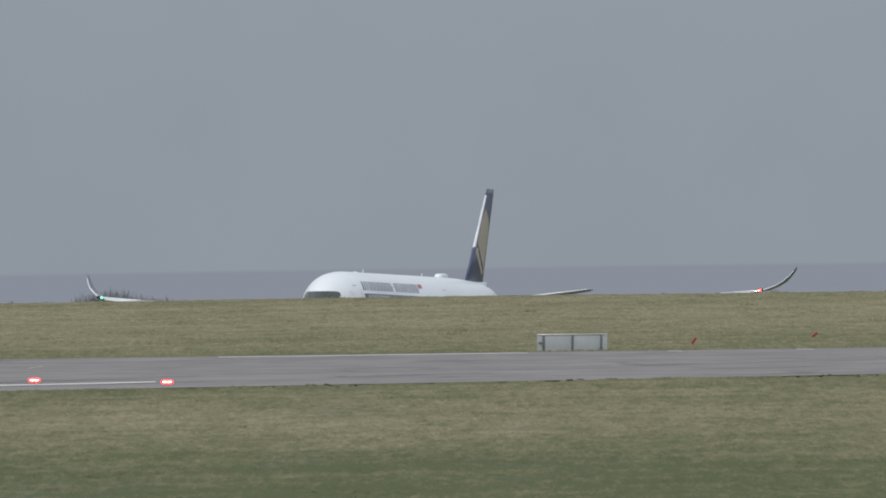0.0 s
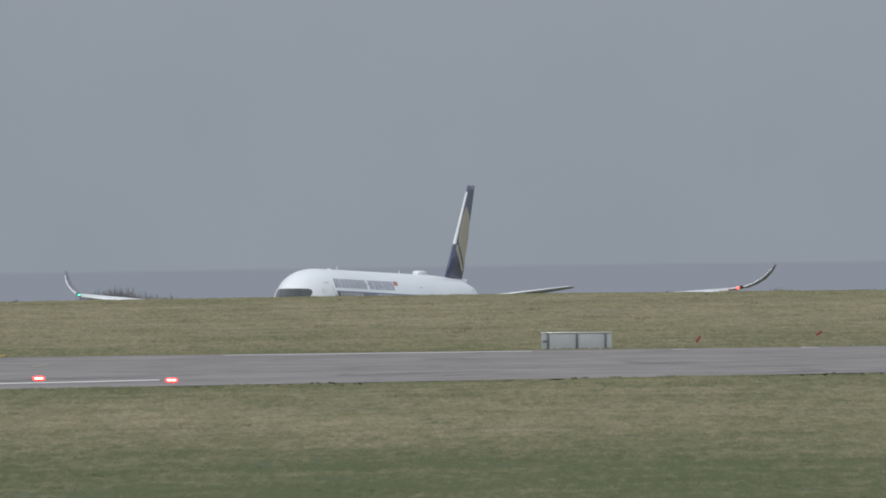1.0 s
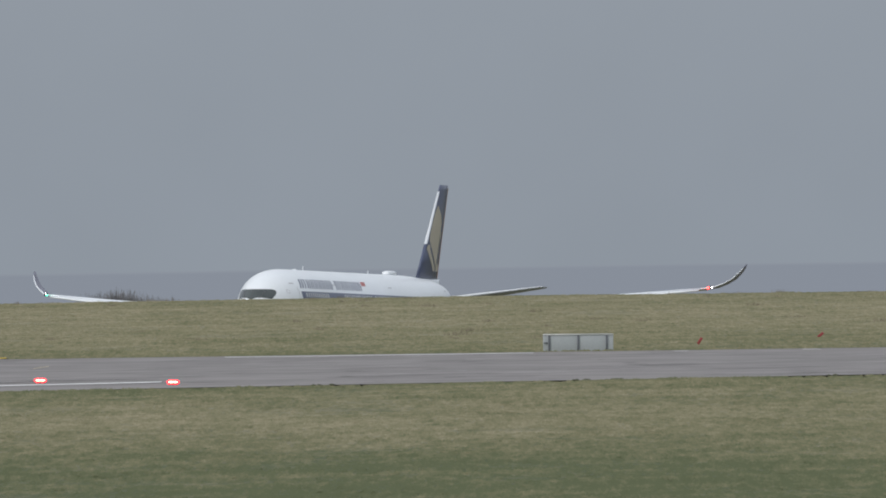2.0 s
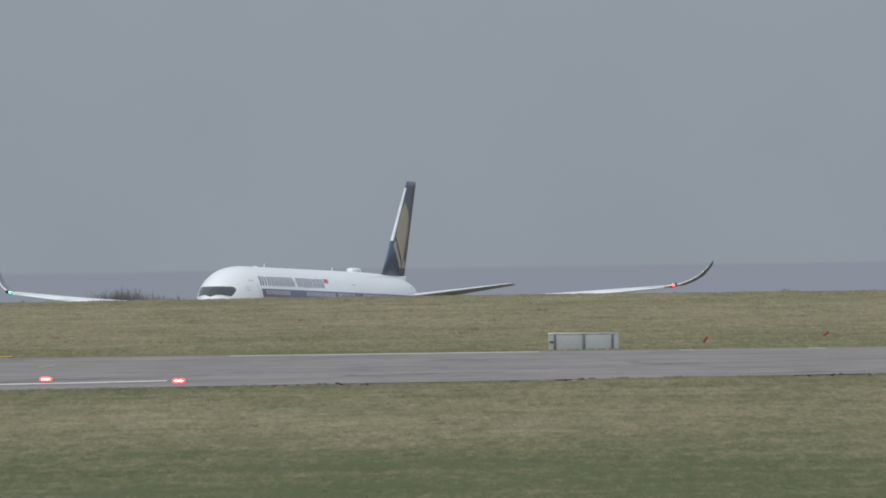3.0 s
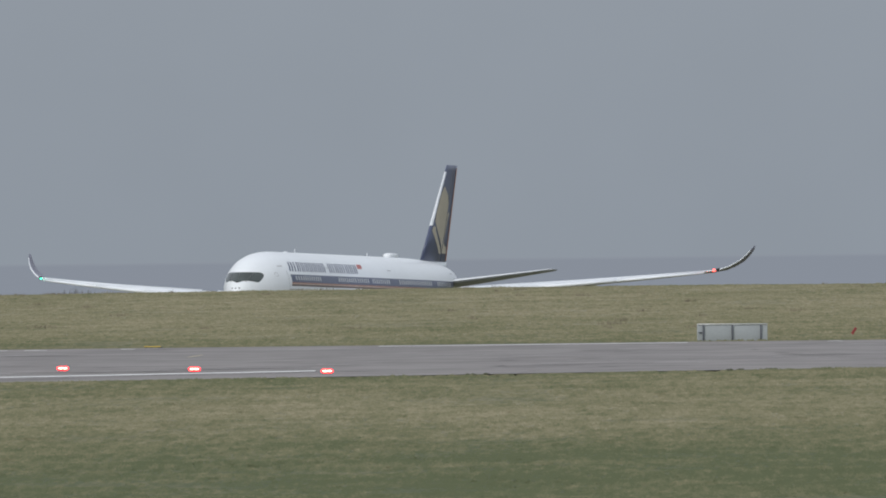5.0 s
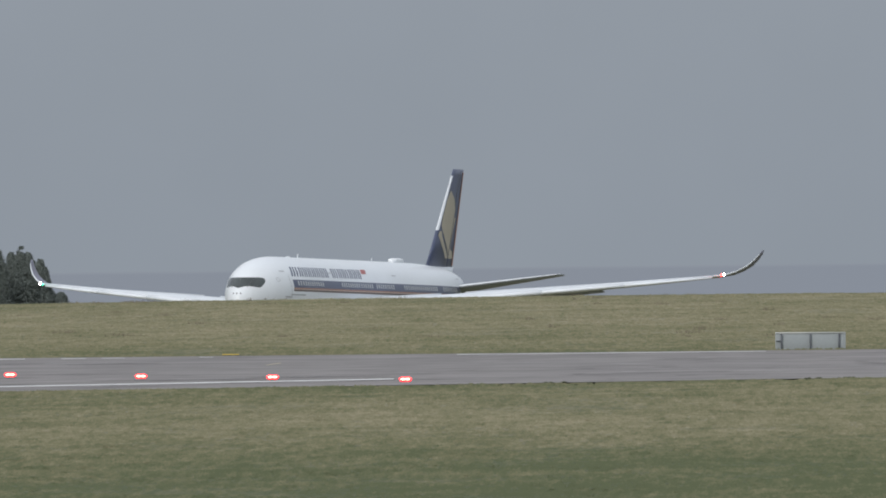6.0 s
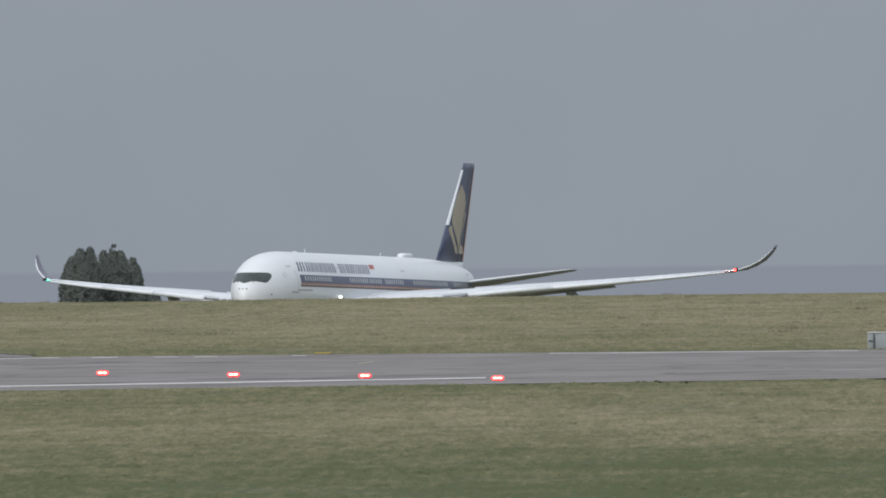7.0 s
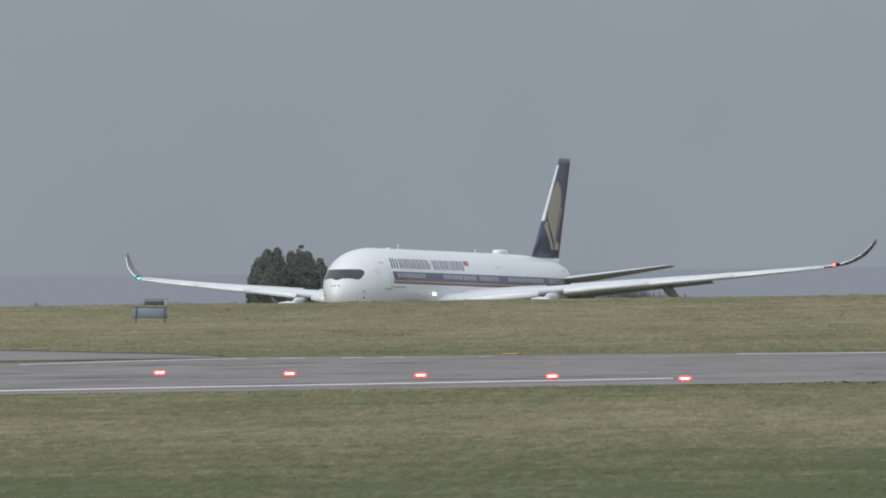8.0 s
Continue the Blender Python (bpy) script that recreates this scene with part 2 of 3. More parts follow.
def strip(name, mat, edges, lift, kind_label, category):
    """A paved strip between two edges given as (x, y near, y far)."""
    bm = bmesh.new()
    rows = []
    for x, a, b in edges:
        rows.append([(x, y, ground_z(x, y) + lift) for y in np.linspace(a, b, 7)])
    add_grid(bm, rows)
    ob = part(name, bm, mat, smooth=False)
    return tagged(ob, kind_label, category, kind="structure")



def far_edge(x):
    """The runway's far edge draws in where the side taxiway leaves it."""
    u = max(0.0, min(1.0, (-17.5 - x) / 8))
    return 530 - 9 * u * u * (3 - 2 * u)


strip("runway", M_ASPH, [(x, 470 + 0.35 * noise.noise((x / 3, 1, 0)), far_edge(x)) for x in spread(-60, 60, 1.0)], 0.008, "worn grey asphalt runway across the grass", "runway")

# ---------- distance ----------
# stacked ridges, each paler and higher, paint a haze-softened hilltop edge
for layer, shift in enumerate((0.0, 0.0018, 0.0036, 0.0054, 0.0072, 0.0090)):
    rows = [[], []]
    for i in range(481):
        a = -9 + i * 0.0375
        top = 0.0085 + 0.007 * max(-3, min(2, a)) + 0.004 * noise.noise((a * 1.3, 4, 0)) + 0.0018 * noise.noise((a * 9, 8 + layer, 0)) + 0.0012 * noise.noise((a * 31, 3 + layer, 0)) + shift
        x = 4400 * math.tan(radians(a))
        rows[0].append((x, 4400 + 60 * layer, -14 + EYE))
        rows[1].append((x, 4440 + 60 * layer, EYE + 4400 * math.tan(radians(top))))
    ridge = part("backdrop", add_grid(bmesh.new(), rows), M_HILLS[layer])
    tagged(ridge, "far wooded hills, backdrop layers with grey haze painted as glow", "hills", kind="structure")

# ---------- airliner ----------
# local axes: x aft from the nose, y to starboard, z up from the middle of the fuselage
SX = [2.4, 2.5, 2.7, 3.0, 3.4, 4.0, 4.8, 5.6, 6.6, 7.8, 9.2, 10.9, 12.4, 43, 47, 51, 55, 58.3, 59.9, 61.3, 62.5, 63.2]
TOP = [-0.80, -0.35, 0.02, 0.42, 0.85, 1.35, 1.85, 2.20, 2.50, 2.75, 2.93, 3.03, 3.045, 3.045, 3.03, 2.96, 2.80, 2.48, 2.15, 1.75, 1.40, 1.20]
BOT = [-0.80, -1.22, -1.53, -1.81, -2.08, -2.37, -2.64, -2.83, -2.98, -3.03, -3.045, -3.045, -3.045, -3.045, -2.75, -2.00, -1.05, -0.05, 0.35, 0.70, 0.90, 1.00]
WID = [0.0, 0.31, 0.57, 0.84, 1.11, 1.43, 1.77, 2.04, 2.32, 2.56, 2.77, 2.92, 2.98, 2.98, 2.90, 2.62, 2.18, 1.60, 1.20, 0.75, 0.40, 0.20]


def smooth_at(x, ys_):
    """Monotone cubic through the stations."""
    i = max(0, min(len(SX) - 2, int(np.searchsorted(SX, x)) - 1))
    def slope(k):
        if k <= 0 or k >= len(SX) - 1:
            j = 0 if k <= 0 else len(SX) - 2
            return (ys_[j + 1] - ys_[j]) / (SX[j + 1] - SX[j])
        a = (ys_[k] - ys_[k - 1]) / (SX[k] - SX[k - 1])
        b = (ys_[k + 1] - ys_[k]) / (SX[k + 1] - SX[k])
        return 0 if a * b <= 0 else 2 * a * b / (a + b)
    h = SX[i + 1] - SX[i]
    u = min(1, max(0, (x - SX[i]) / h))
    return (ys_[i] * (1 + 2 * u) * (1 - u) ** 2 + slope(i) * h * u * (1 - u) ** 2
            + ys_[i + 1] * u * u * (3 - 2 * u) + slope(i + 1) * h * u * u * (u - 1))


def hull(x, phi, out=0.0):
    """A point of the fuselage skin; phi degrees from the top, port positive."""
    t, b, w = smooth_at(x, TOP), smooth_at(x, BOT), smooth_at(x, WID)
    c, h = (t + b) / 2, (t - b) / 2
    return Vector((x, -(w + out) * math.sin(radians(phi)), c + (h + out) * math.cos(radians(phi))))


def phi_at(x, z):
    t, b = smooth_at(x, TOP), smooth_at(x, BOT)
    return math.degrees(math.acos(max(-1, min(1, (z - (t + b) / 2) / ((t - b) / 2)))))


def skin(x0, x1, z0, z1, side=1, out=0.012, lean=0.0, nx=2, nz=2, bm=None):
    """A patch lying on the side of the fuselage between two stations and two heights."""
    bm = bm or bmesh.new()
    rows = []
    for i in range(nx + 1):
        r = []
        for j in range(nz + 1):
            x = x0 + (x1 - x0) * i / nx + lean * (1 - j / nz)
            r.append(hull(x, side * phi_at(x, z0 + (z1 - z0) * j / nz), out))
        rows.append(r)
    return add_grid(bm, rows)


def wing_section(le, chord, thick, axis_up, twist=0.0, n=10):
    """A closed aerofoil ring: le point, chord aft, thickness along axis_up."""
    le, up = Vector(le), Vector(axis_up).normalized()
    ring = []
    us = [(1 - math.cos(math.pi * k / n)) / 2 for k in range(n + 1)]
    def half(u):
        return thick * chord * 5 * (0.2969 * math.sqrt(u) - 0.126 * u - 0.3516 * u * u + 0.2843 * u ** 3 - 0.1015 * u ** 4)
    for u in us:
        ring.append(le + Vector((u * chord, 0, 0)) + up * (half(u) - twist * u * chord))
    for u in reversed(us[1:-1]):
        ring.append(le + Vector((u * chord, 0, 0)) + up * (-half(u) * 0.85 - twist * u * chord))
    return ring


WING = [  # span, leading edge x, chord, height, thickness
    (2.2, 19.8, 13.6, -1.32, 0.12), (3.2, 20.6, 12.8, -1.17, 0.115), (6.5, 23.2, 10.9, -0.74, 0.11), (10.5, 26.1, 8.8, -0.34, 0.105),
    (15, 29.4, 6.9, 0.10, 0.105), (20, 33.1, 5.3, 0.54, 0.105), (25, 36.8, 3.9, 1.02, 0.105), (29.3, 40.1, 2.7, 1.47, 0.09)]
LET = [(29.3, 40.1, 2.7, 1.46, 6), (30.1, 40.95, 2.35, 1.60, 16), (30.75, 41.9, 2.0, 1.92, 32), (31.35, 42.75, 1.7, 2.36, 46), (31.75, 43.5, 1.35, 2.88, 56), (32.0, 44.15, 0.95, 3.32, 62), (32.12, 44.7, 0.45, 3.66, 66)]


def wing_at(y):
    a = [[w[k] for w in WING] for k in range(5)]
    return [float(np.interp(y, a[0], a[k])) for k in range(1, 5)]


def build_airliner():
    plane = tagged(new("airliner"), "white wide-body twin-jet with a navy band and navy tail, taxiing", "airliner")
    # fuselage
    bm = bmesh.new()
    stations = [2.41, 2.44, 2.5, 2.58, 2.7, 2.84] + spread(3.0, 12.6, 0.3) + spread(13, 43, 2) + spread(44, 62.8, 0.75) + [63.2]
    add_grid(bm, [[hull(x, k * 7.5) for k in range(48)] for x in stations], True, True)
    fus = part("fuselage", bm, M_WHITE, plane, "gloss white fuselage")
    # cockpit mask
    bm = bmesh.new()
    rows = []
    for i in range(66):
        p = -65 + 2.0 * i
        q = abs(p)
        zb = 0.34 + 0.15 * math.sin(radians(q) * 2.3) ** 2
        zt = 1.21 - (0 if q < 42 else 0.76 * ((q - 42) / 23) ** 2.4)
        rows.append((p, zb, zt))
    X_OF = spread(2.45, 7.6, 0.02)
    def x_for(p, z):
        best = min(X_OF, key=lambda x: abs(hull(x, p)[2] - z))
        return best
    grid = []
    for p, zb, zt in rows:
        if zt - zb < 0.04:
            continue
        xa, xb = x_for(p, zb), x_for(p, zt)
        grid.append([hull(xa + (xb - xa) * j / 6, p, 0.015) for j in range(7)])
    add_grid(bm, grid)
    mask = part("cockpit_window", bm, M_GLASS, plane, "dark wraparound cockpit glazing")
    for p in (-38, 0, 38):
        xa, xb = x_for(p, 0.42), x_for(p, 1.08)
        pts = [hull(xa + (xb - xa) * j / 4, p, 0.02) for j in range(5)]
        part("window_post", tube(pts, [0.022] * 5, 6), M_DARK, mask)
    for p in (-36, -5, 28):
        q = hull(x_for(p, -0.12), p, 0.0)
        part("sensor_port", disc(q[0] - 0.03, q[0] + 0.1, q[1], q[2], [(0, 0.02), (0.3, 0.075), (1, 0.075)], 10), M_DARK, plane)
    for p, z in ((84, -0.55), (90, -1.05)):
        q = hull(4.6, p, 0.0)
        part("probe", tube([(4.7, q[1] + 0.05, z), (4.6, q[1] - 0.12, z), (4.3, q[1] - 0.14, z)], [0.05, 0.045, 0.02], 8), M_DARK, plane)
    ring = []
    for k in range(17):
        c, s = math.cos(k * math.tau / 16), math.sin(k * math.tau / 16)
        ring.append([hull(6.9 + 0.3 * c * r, phi_at(6.9 + 0.3 * c * r, 1.05 + 0.17 * s * r), 0.013) for r in (0.8, 1.0)])
    part("round_mark", add_grid(bmesh.new(), ring), M_LINE, plane, "small round grey mark")
    # navy band, stripes, cabin windows
    for side in (1, -1):
        part("navy_band", skin(9.3, 57.5, 0.44, 1.09, side, 0.010, nx=60, nz=3), M_NAVY, plane, "navy blue window band")
        part("orange_stripe", skin(9.25, 57, 0.365, 0.436, side, 0.010, nx=60, nz=1), M_ORANGE, plane, "orange-brown stripe")
        part("pale_stripe", skin(9.2, 56.6, 0.275, 0.361, side, 0.010, nx=60, nz=1), M_PALE, plane, "pale gold stripe")
        part("brown_stripe", skin(9.15, 56.2, 0.13, 0.271, side, 0.010, nx=60, nz=1), M_BROWN, plane, "dark brown stripe")
        for k0, k1 in ((10.2, 16.9), (21.5, 26.0), (26.7, 29.8), (30.8, 35.5), (38.3, 47.4), (49.5, 55.0)):
            k = k0
            while k < k1:
                part("cabin_window", skin(k, k + 0.25, 0.62, 0.98, side, 0.022, nx=1, nz=1), M_PANE, plane)
                k += 0.56
        part("belly_crease", skin(8.6, 11.6, -0.20, -0.10, side, 0.012, nx=8, nz=1), M_LINE, plane)
        # plain shapes in place of the maker's and owner's marks
        x = 10.1
        for word in ("wnwwwwwww", "wnwwnwww"):
            for kind in word:
                bm = bmesh.new()
                skin(x, x + 0.30, 1.36, 2.14, side, 0.014, -0.7, 1, 2, bm)
                if kind == "w":
                    skin(x + 0.52, x + 0.82, 1.36, 2.14, side, 0.014, -0.7, 1, 2, bm)
                part("title_bar", bm, M_NAVY, plane)
                x += 1.11 if kind == "w" else 0.68
            x += 0.75
        part("small_flag", skin(28.6, 29.9, 1.80, 2.16, side, 0.014, -0.5), M_RED, plane, "small red flag mark")
        # doors
        for dx, dw in ((7.7, 0.8), (19.2, 1.05), (36.2, 1.05), (55.6, 1.0)):
            bm = bmesh.new()
            zz0, zz1 = (-0.28, 1.72)
            if dx < 9:
                skin(dx + dw + 0.25, dx + dw + 0.31, zz0, zz1 - 0.3, side, 0.016, 0, 1, 4, bm)
                skin(dx - 0.1, dx + dw + 0.3, zz0 - 0.12, zz0, side, 0.016, 0, 2, 1, bm)
            skin(dx, dx + dw, zz1, zz1 + 0.08, side, 0.016, 0, 2, 1, bm)
            part("cabin_door", bm, M_LINE, plane, "outline of a closed cabin door")
    # roof aerials and dome
    bm = bmesh.new()
    add_grid(bm, [[(44.95 + 1.3 * math.copysign(abs(math.cos(a)) ** 0.6, math.cos(a)) * s, 0.43 * math.copysign(abs(math.sin(a)) ** 0.7, math.sin(a)) * s, 3.0 + h) for a in [k * math.tau / 20 for k in range(20)]] for s, h in ((1, 0), (1.0, 0.2), (0.93, 0.31), (0.6, 0.37), (0.05, 0.38))], True, True)
    part("antenna_dome", bm, M_WHITE, plane, "white satellite antenna dome")
    for x, h in ((18.3, 0.34), (38.1, 0.3)):
        bm = bmesh.new()
        add_grid(bm, [wing_section((x, 0, 3.02), 0.45, 0.12, (0, 1, 0)), wing_section((x + 0.22, 0, 3.02 + h), 0.22, 0.12, (0, 1, 0))], True, True)
        part("blade_aerial", bm, M_WHITE, plane)
    part("roof_beacon", disc(15.4, 16.5, 0, 2.98, [(0, 0.02), (0.2, 0.14), (0.8, 0.14), (1, 0.02)], 10), M_WHITE, plane)
    # wings with curled tips
    flashers = []
    for s, word in ((-1, "port"), (1, "starboard")):
        bm = bmesh.new()
        rings = [wing_section((x, s * y, z), c, t, (0, 0, 1), 0.02) for y, x, c, z, t in WING]
        add_grid(bm, rings, True, True)
        wing = part("wing", bm, M_GREYP, plane, "light grey swept wing")
        bm = bmesh.new()
        rings = []
        for y, x, c, z, a in LET:
            rings.append(wing_section((x, s * y, z), c, 0.08, (0, -s * math.sin(radians(a)), math.cos(radians(a))), 0.0))
        add_grid(bm, rings, True, True)
        tip = part("wingtip", bm, M_TIP, wing, "dark upswept curled wingtip")
        edge = bmesh.new()
        add_grid(edge, [[r[k] + Vector((-0.03, 0, 0)) for k in (-2, -1, 0, 1, 2)] for r in rings[:-1]])
        part("wingtip_edge", edge, M_WHITE, tip, "white leading edge")
        # drooped leading-edge slats
        for ya, yb in ((4.0, 9.6), (11.4, 17.2), (17.21, 23.0), (23.01, 29.2)):
            bm = bmesh.new()
            rings = []
            for y in np.linspace(ya, yb, 4):
                x, c, z, t = wing_at(y)
                rings.append([Vector((x - 0.32 + 0.05 * c * k[0] * 2.2, s * y, z + c * t * k[1] - 0.10)) for k in ((-0.15, -0.14), (0.0, 0.04), (2.2, 0.66), (2.3, 0.52), (0.8, 0.1), (0.45, -0.36), (0.05, -0.34))])
            add_grid(bm, rings, True, True)
            part("slat", bm, M_WHITE, wing, "white leading-edge slat")
        # lowered flaps along the trailing edge
        for ya, yb in ((3.6, 11.4), (11.6, 20.3)):
            rings = []
            for y in np.linspace(ya, yb, 5):
                x, c, z, t = wing_at(y)
                x0, x1 = x + 0.80 * c, x + 0.80 * c + 0.16 * c + 0.2
                zt, zl = z - 0.06 * c * 0.5, z - 0.06 * c * 0.5 - 0.10 - 0.022 * c
                rings.append([Vector((x0, s * y, zt)), Vector((x0 + 0.35 * (x1 - x0), s * y, zt - 0.02)), Vector((x1, s * y, zl + 0.03)), Vector((x1, s * y, zl)), Vector((x0 + 0.3 * (x1 - x0), s * y, zl + 0.02)), Vector((x0, s * y, zt - 0.16))])
            part("flap", add_grid(bmesh.new(), rings, True, True), M_MIDG, wing, "grey lowered flap", smooth=False)
        # flap fairings
        for y, ln in ((7.6, 4.8), (11.2, 4.6), (17.2, 4.2)):
            x, c, z, t = wing_at(y)
            bm = bmesh.new()
            rows = []
            for u, r in ((0, 0.03), (0.15, 0.26), (0.4, 0.42), (0.7, 0.36), (0.92, 0.16), (1, 0.03)):
                px, pz = x + 0.55 * c + ln * u, z - 0.36 - 0.75 * u
                rows.append([(px, s * y + r * 0.75 * math.cos(k * math.tau / 10), pz + r * math.sin(k * math.tau / 10)) for k in range(10)])
            add_grid(bm, rows, True, True)
            part("flap_fairing", bm, M_MIDG, wing, "grey flap-track fairing")
        # navigation and landing lamps
        lamp = M_NAVRED if s < 0 else M_NAVGREEN
        part("navigation_lamp", disc(39.95, 40.3, s * (29.95 if s < 0 else 29.55), 1.55 if s < 0 else 1.48, [(0, 0.03), (0.25, 0.11 if s < 0 else 0.065), (0.75, 0.11 if s < 0 else 0.065), (1, 0.03)], 12), lamp, wing, "glowing red navigation lamp" if s < 0 else "glowing green navigation lamp")
        part("landing_lamp", disc(18.6, 18.9, s * 3.02, -0.62, [(0, 0.02), (0.1, 0.1), (0.9, 0.1), (1, 0.05)], 14), M_LAND, wing, "lit white landing lamp")
        # strobe: a steady lens in an added hood that turns to imitate flashing
        hood = add_grid(bmesh.new(), [[(x, r * math.cos(k * math.tau / 16), r * math.sin(k * math.tau / 16)) for k in range(16)] for x, r in ((-0.27, 0.123), (-0.27, 0.129), (0.0, 0.129), (0.03, 0.06), (0.03, 0.01), (0.0, 0.01), (-0.002, 0.123), (-0.27, 0.123))], True)
        flasher = part("flash_lamp", hood, M_TYRE, plane, "strobe lamp with an added turning hood that makes it flash")
        flasher.location = (40.3, s * (30.12 if s < 0 else 29.75), 1.60 if s < 0 else 1.54)
        part("lens", disc(-0.02, -0.006, 0, 0, [(0, 0.02), (0.2, 0.121), (1, 0.121)], 16), M_FLASH, flasher, "bright white lens")
        flashers.append(flasher)
        # wing root fairing
        bm = bmesh.new()
        add_grid(bm, [[(x, s * (2.0 + wv * math.cos(k * math.tau / 14)), zc + hv * math.sin(k * math.tau / 14)) for k in range(14)] for x, wv, hv, zc in ((15.2, 0.1, 0.1, -1.9), (17, 0.9, 0.7, -2.1), (20, 1.45, 1.0, -2.2), (26, 1.55, 1.1, -2.3), (34, 1.45, 1.0, -2.2), (38, 0.3, 0.4, -2.2))], True, True)
        part("wing_root_fairing", bm, M_WHITE, plane)
        # engine
        cy, cz = s * 10.7, -2.93
        bm = bmesh.new()
        prof = [(0.05, 1.46), (0.0, 1.62), (0.03, 1.74), (0.12, 1.93), (0.35, 2.02), (0.65, 1.90), (0.9, 1.55), (1.0, 1.38), (0.98, 1.3), (0.5, 1.4), (0.2, 1.44)]
        add_grid(bm, [[(20.6 + 5.6 * u, cy + r * math.cos(k * math.tau / 32), cz + r * math.sin(k * math.tau / 32)) for k in range(32)] for u, r in prof], True)
        eng = part("engine", bm, M_WHITE, plane, "white high-bypass engine nacelle")
        part("intake_lip", disc(20.56, 20.95, cy, cz, [(0, 1.58), (0.05, 1.66), (0.6, 1.80), (1, 1.85), (1, 1.5), (0.3, 1.48)], 32), M_METAL, eng, "polished intake lip")
        part("fan", disc(21.3, 21.6, cy, cz, [(0, 0.1), (0.2, 0.5), (0.4, 1.43), (1, 1.43)], 32), M_DARK, eng)
        part("exhaust_core", disc(25.4, 27.6, cy, cz, [(0, 1.1), (0.5, 0.8), (0.9, 0.5), (1, 0.1)], 24), M_METAL, eng)
        bm = bmesh.new()
        add_grid(bm, [wing_section((22.6, cy, cz + 1.75), 6.0, 0.07, (0, 1, 0)), wing_section((24.6, cy, cz + 2.35), 5.4, 0.07, (0, 1, 0))], True, True)
        part("pylon", bm, M_WHITE, eng)
    # tailplane
    for s in (-1, 1):
        rings = [wing_section(le, c, t, (0, 0, 1), 0.03) for le, c, t in (((55.0, s * 0.7, 0.95), 7.2, 0.1), ((56.6, s * 2.6, 1.22), 6.0, 0.095), ((62.0, s * 8.5, 2.12), 2.5, 0.09), ((62.6, s * 8.85, 2.18), 1.6, 0.08))]
        tailplane = part("tailplane", add_grid(bmesh.new(), rings, True, True), M_MIDG, plane, "grey horizontal tailplane")
        part("leading_edge", add_grid(bmesh.new(), [[r[k] + Vector((-0.025, 0, 0.012)) for k in (0, 1)] for r in rings]), M_WHITE, tailplane, "white leading edge")
    # fin and rudder
    fin_le = lambda z: 53.3 + (z - 2.85) * 0.925
    fin_te = lambda z: 60.4 + (z - 2.85) * 0.415
    HINGE = 0.68
    def fin_half(z, u):
        return 0.085 * (fin_te(z) - fin_le(z)) * 5 * (0.2969 * math.sqrt(u) - 0.126 * u - 0.3516 * u * u + 0.2843 * u ** 3 - 0.1015 * u ** 4)
    def fin_ring(z, u0, u1, n=8):
        us = [u0 + (u1 - u0) * (1 - math.cos(math.pi / 2 * k / n)) for k in range(n + 1)] if u0 == 0 else [u0 + (u1 - u0) * k / n for k in range(n + 1)]
        x = lambda u: fin_le(z) + u * (fin_te(z) - fin_le(z))
        ring = [Vector((x(u), fin_half(z, u), z)) for u in us]
        return ring + [Vector((x(u), -fin_half(z, u), z)) for u in reversed(us[1:] if u0 == 0 else us)]
    levels = (2.85, 5.0, 7.0, 9.0, 10.7, 11.12)
    fin = part("fin", add_grid(bmesh.new(), [fin_ring(z, 0, HINGE) for z in levels], True, True), M_NAVY, plane, "navy tail fin")
    rudder = part("rudder", add_grid(bmesh.new(), [fin_ring(z, HINGE + 0.008, 1.0) for z in levels], True, True), M_NAVY, plane, "navy rudder")
    bm = bmesh.new()
    add_grid(bm, [wing_section((fin_le(z) - 0.3, 0, z), fin_te(z) - fin_le(z) + 0.6, 0.085, (0, 1, 0)) for z in (2.2, 2.86)], True, True)
    part("fin_fillet", bm, M_WHITE, fin, "white fin root")
    edge_us = (0.05, 0.025, 0.01, 0.0)
    bm = bmesh.new()
    rows = []
    for z in (5.9, 7.5, 9.0, 10.55):
        c = fin_te(z) - fin_le(z)
        rows.append([(fin_le(z) + u * c - 0.02, fin_half(z, u) + 0.012, z) for u in edge_us] + [(fin_le(z) + u * c - 0.02, -fin_half(z, u) - 0.012, z) for u in reversed(edge_us[:-1])])
    add_grid(bm, rows)
    part("leading_edge", bm, M_GREYP, fin, "white metal leading edge")
    def fin_patch(outline, mat, name, label, out):
        for base, lo, hi in ((fin, 0.0, HINGE - 0.012), (rudder, HINGE + 0.016, 0.99)):
            cut = [(z, max(p, lo), min(q, hi)) for z, p, q in outline]
            cut = [c for c in cut if c[2] - c[1] > 0.004]
            if len(cut) < 2:
                continue
            for s in (-1, 1):
                rows = []
                for z, p, q in cut:
                    us = [p + (q - p) * k / 6 for k in range(7)]
                    rows.append([(fin_le(z) + u * (fin_te(z) - fin_le(z)), s * (fin_half(z, u) + out), z) for u in us])
                part(name, add_grid(bmesh.new(), rows), mat, base, label)
    fin_patch([(3.55, 0.66, 0.92), (4.09, 0.62, 0.875), (4.35, 0.57, 0.73), (4.7, 0.49, 0.71), (5.48, 0.28, 0.73), (6.25, 0.09, 0.75), (7.03, 0.06, 0.79), (7.8, 0.06, 0.66), (8.58, 0.07, 0.48), (9.27, 0.12, 0.16)], M_GOLD, "gold_shape", "plain gold shape", 0.03)
    fin_patch([(3.55, 0.54, 0.645), (4.09, 0.43, 0.56), (4.86, 0.22, 0.36), (5.48, 0.06, 0.20), (5.82, 0.07, 0.16)], M_GOLD, "gold_edge_shape", "plain gold shape", 0.03)
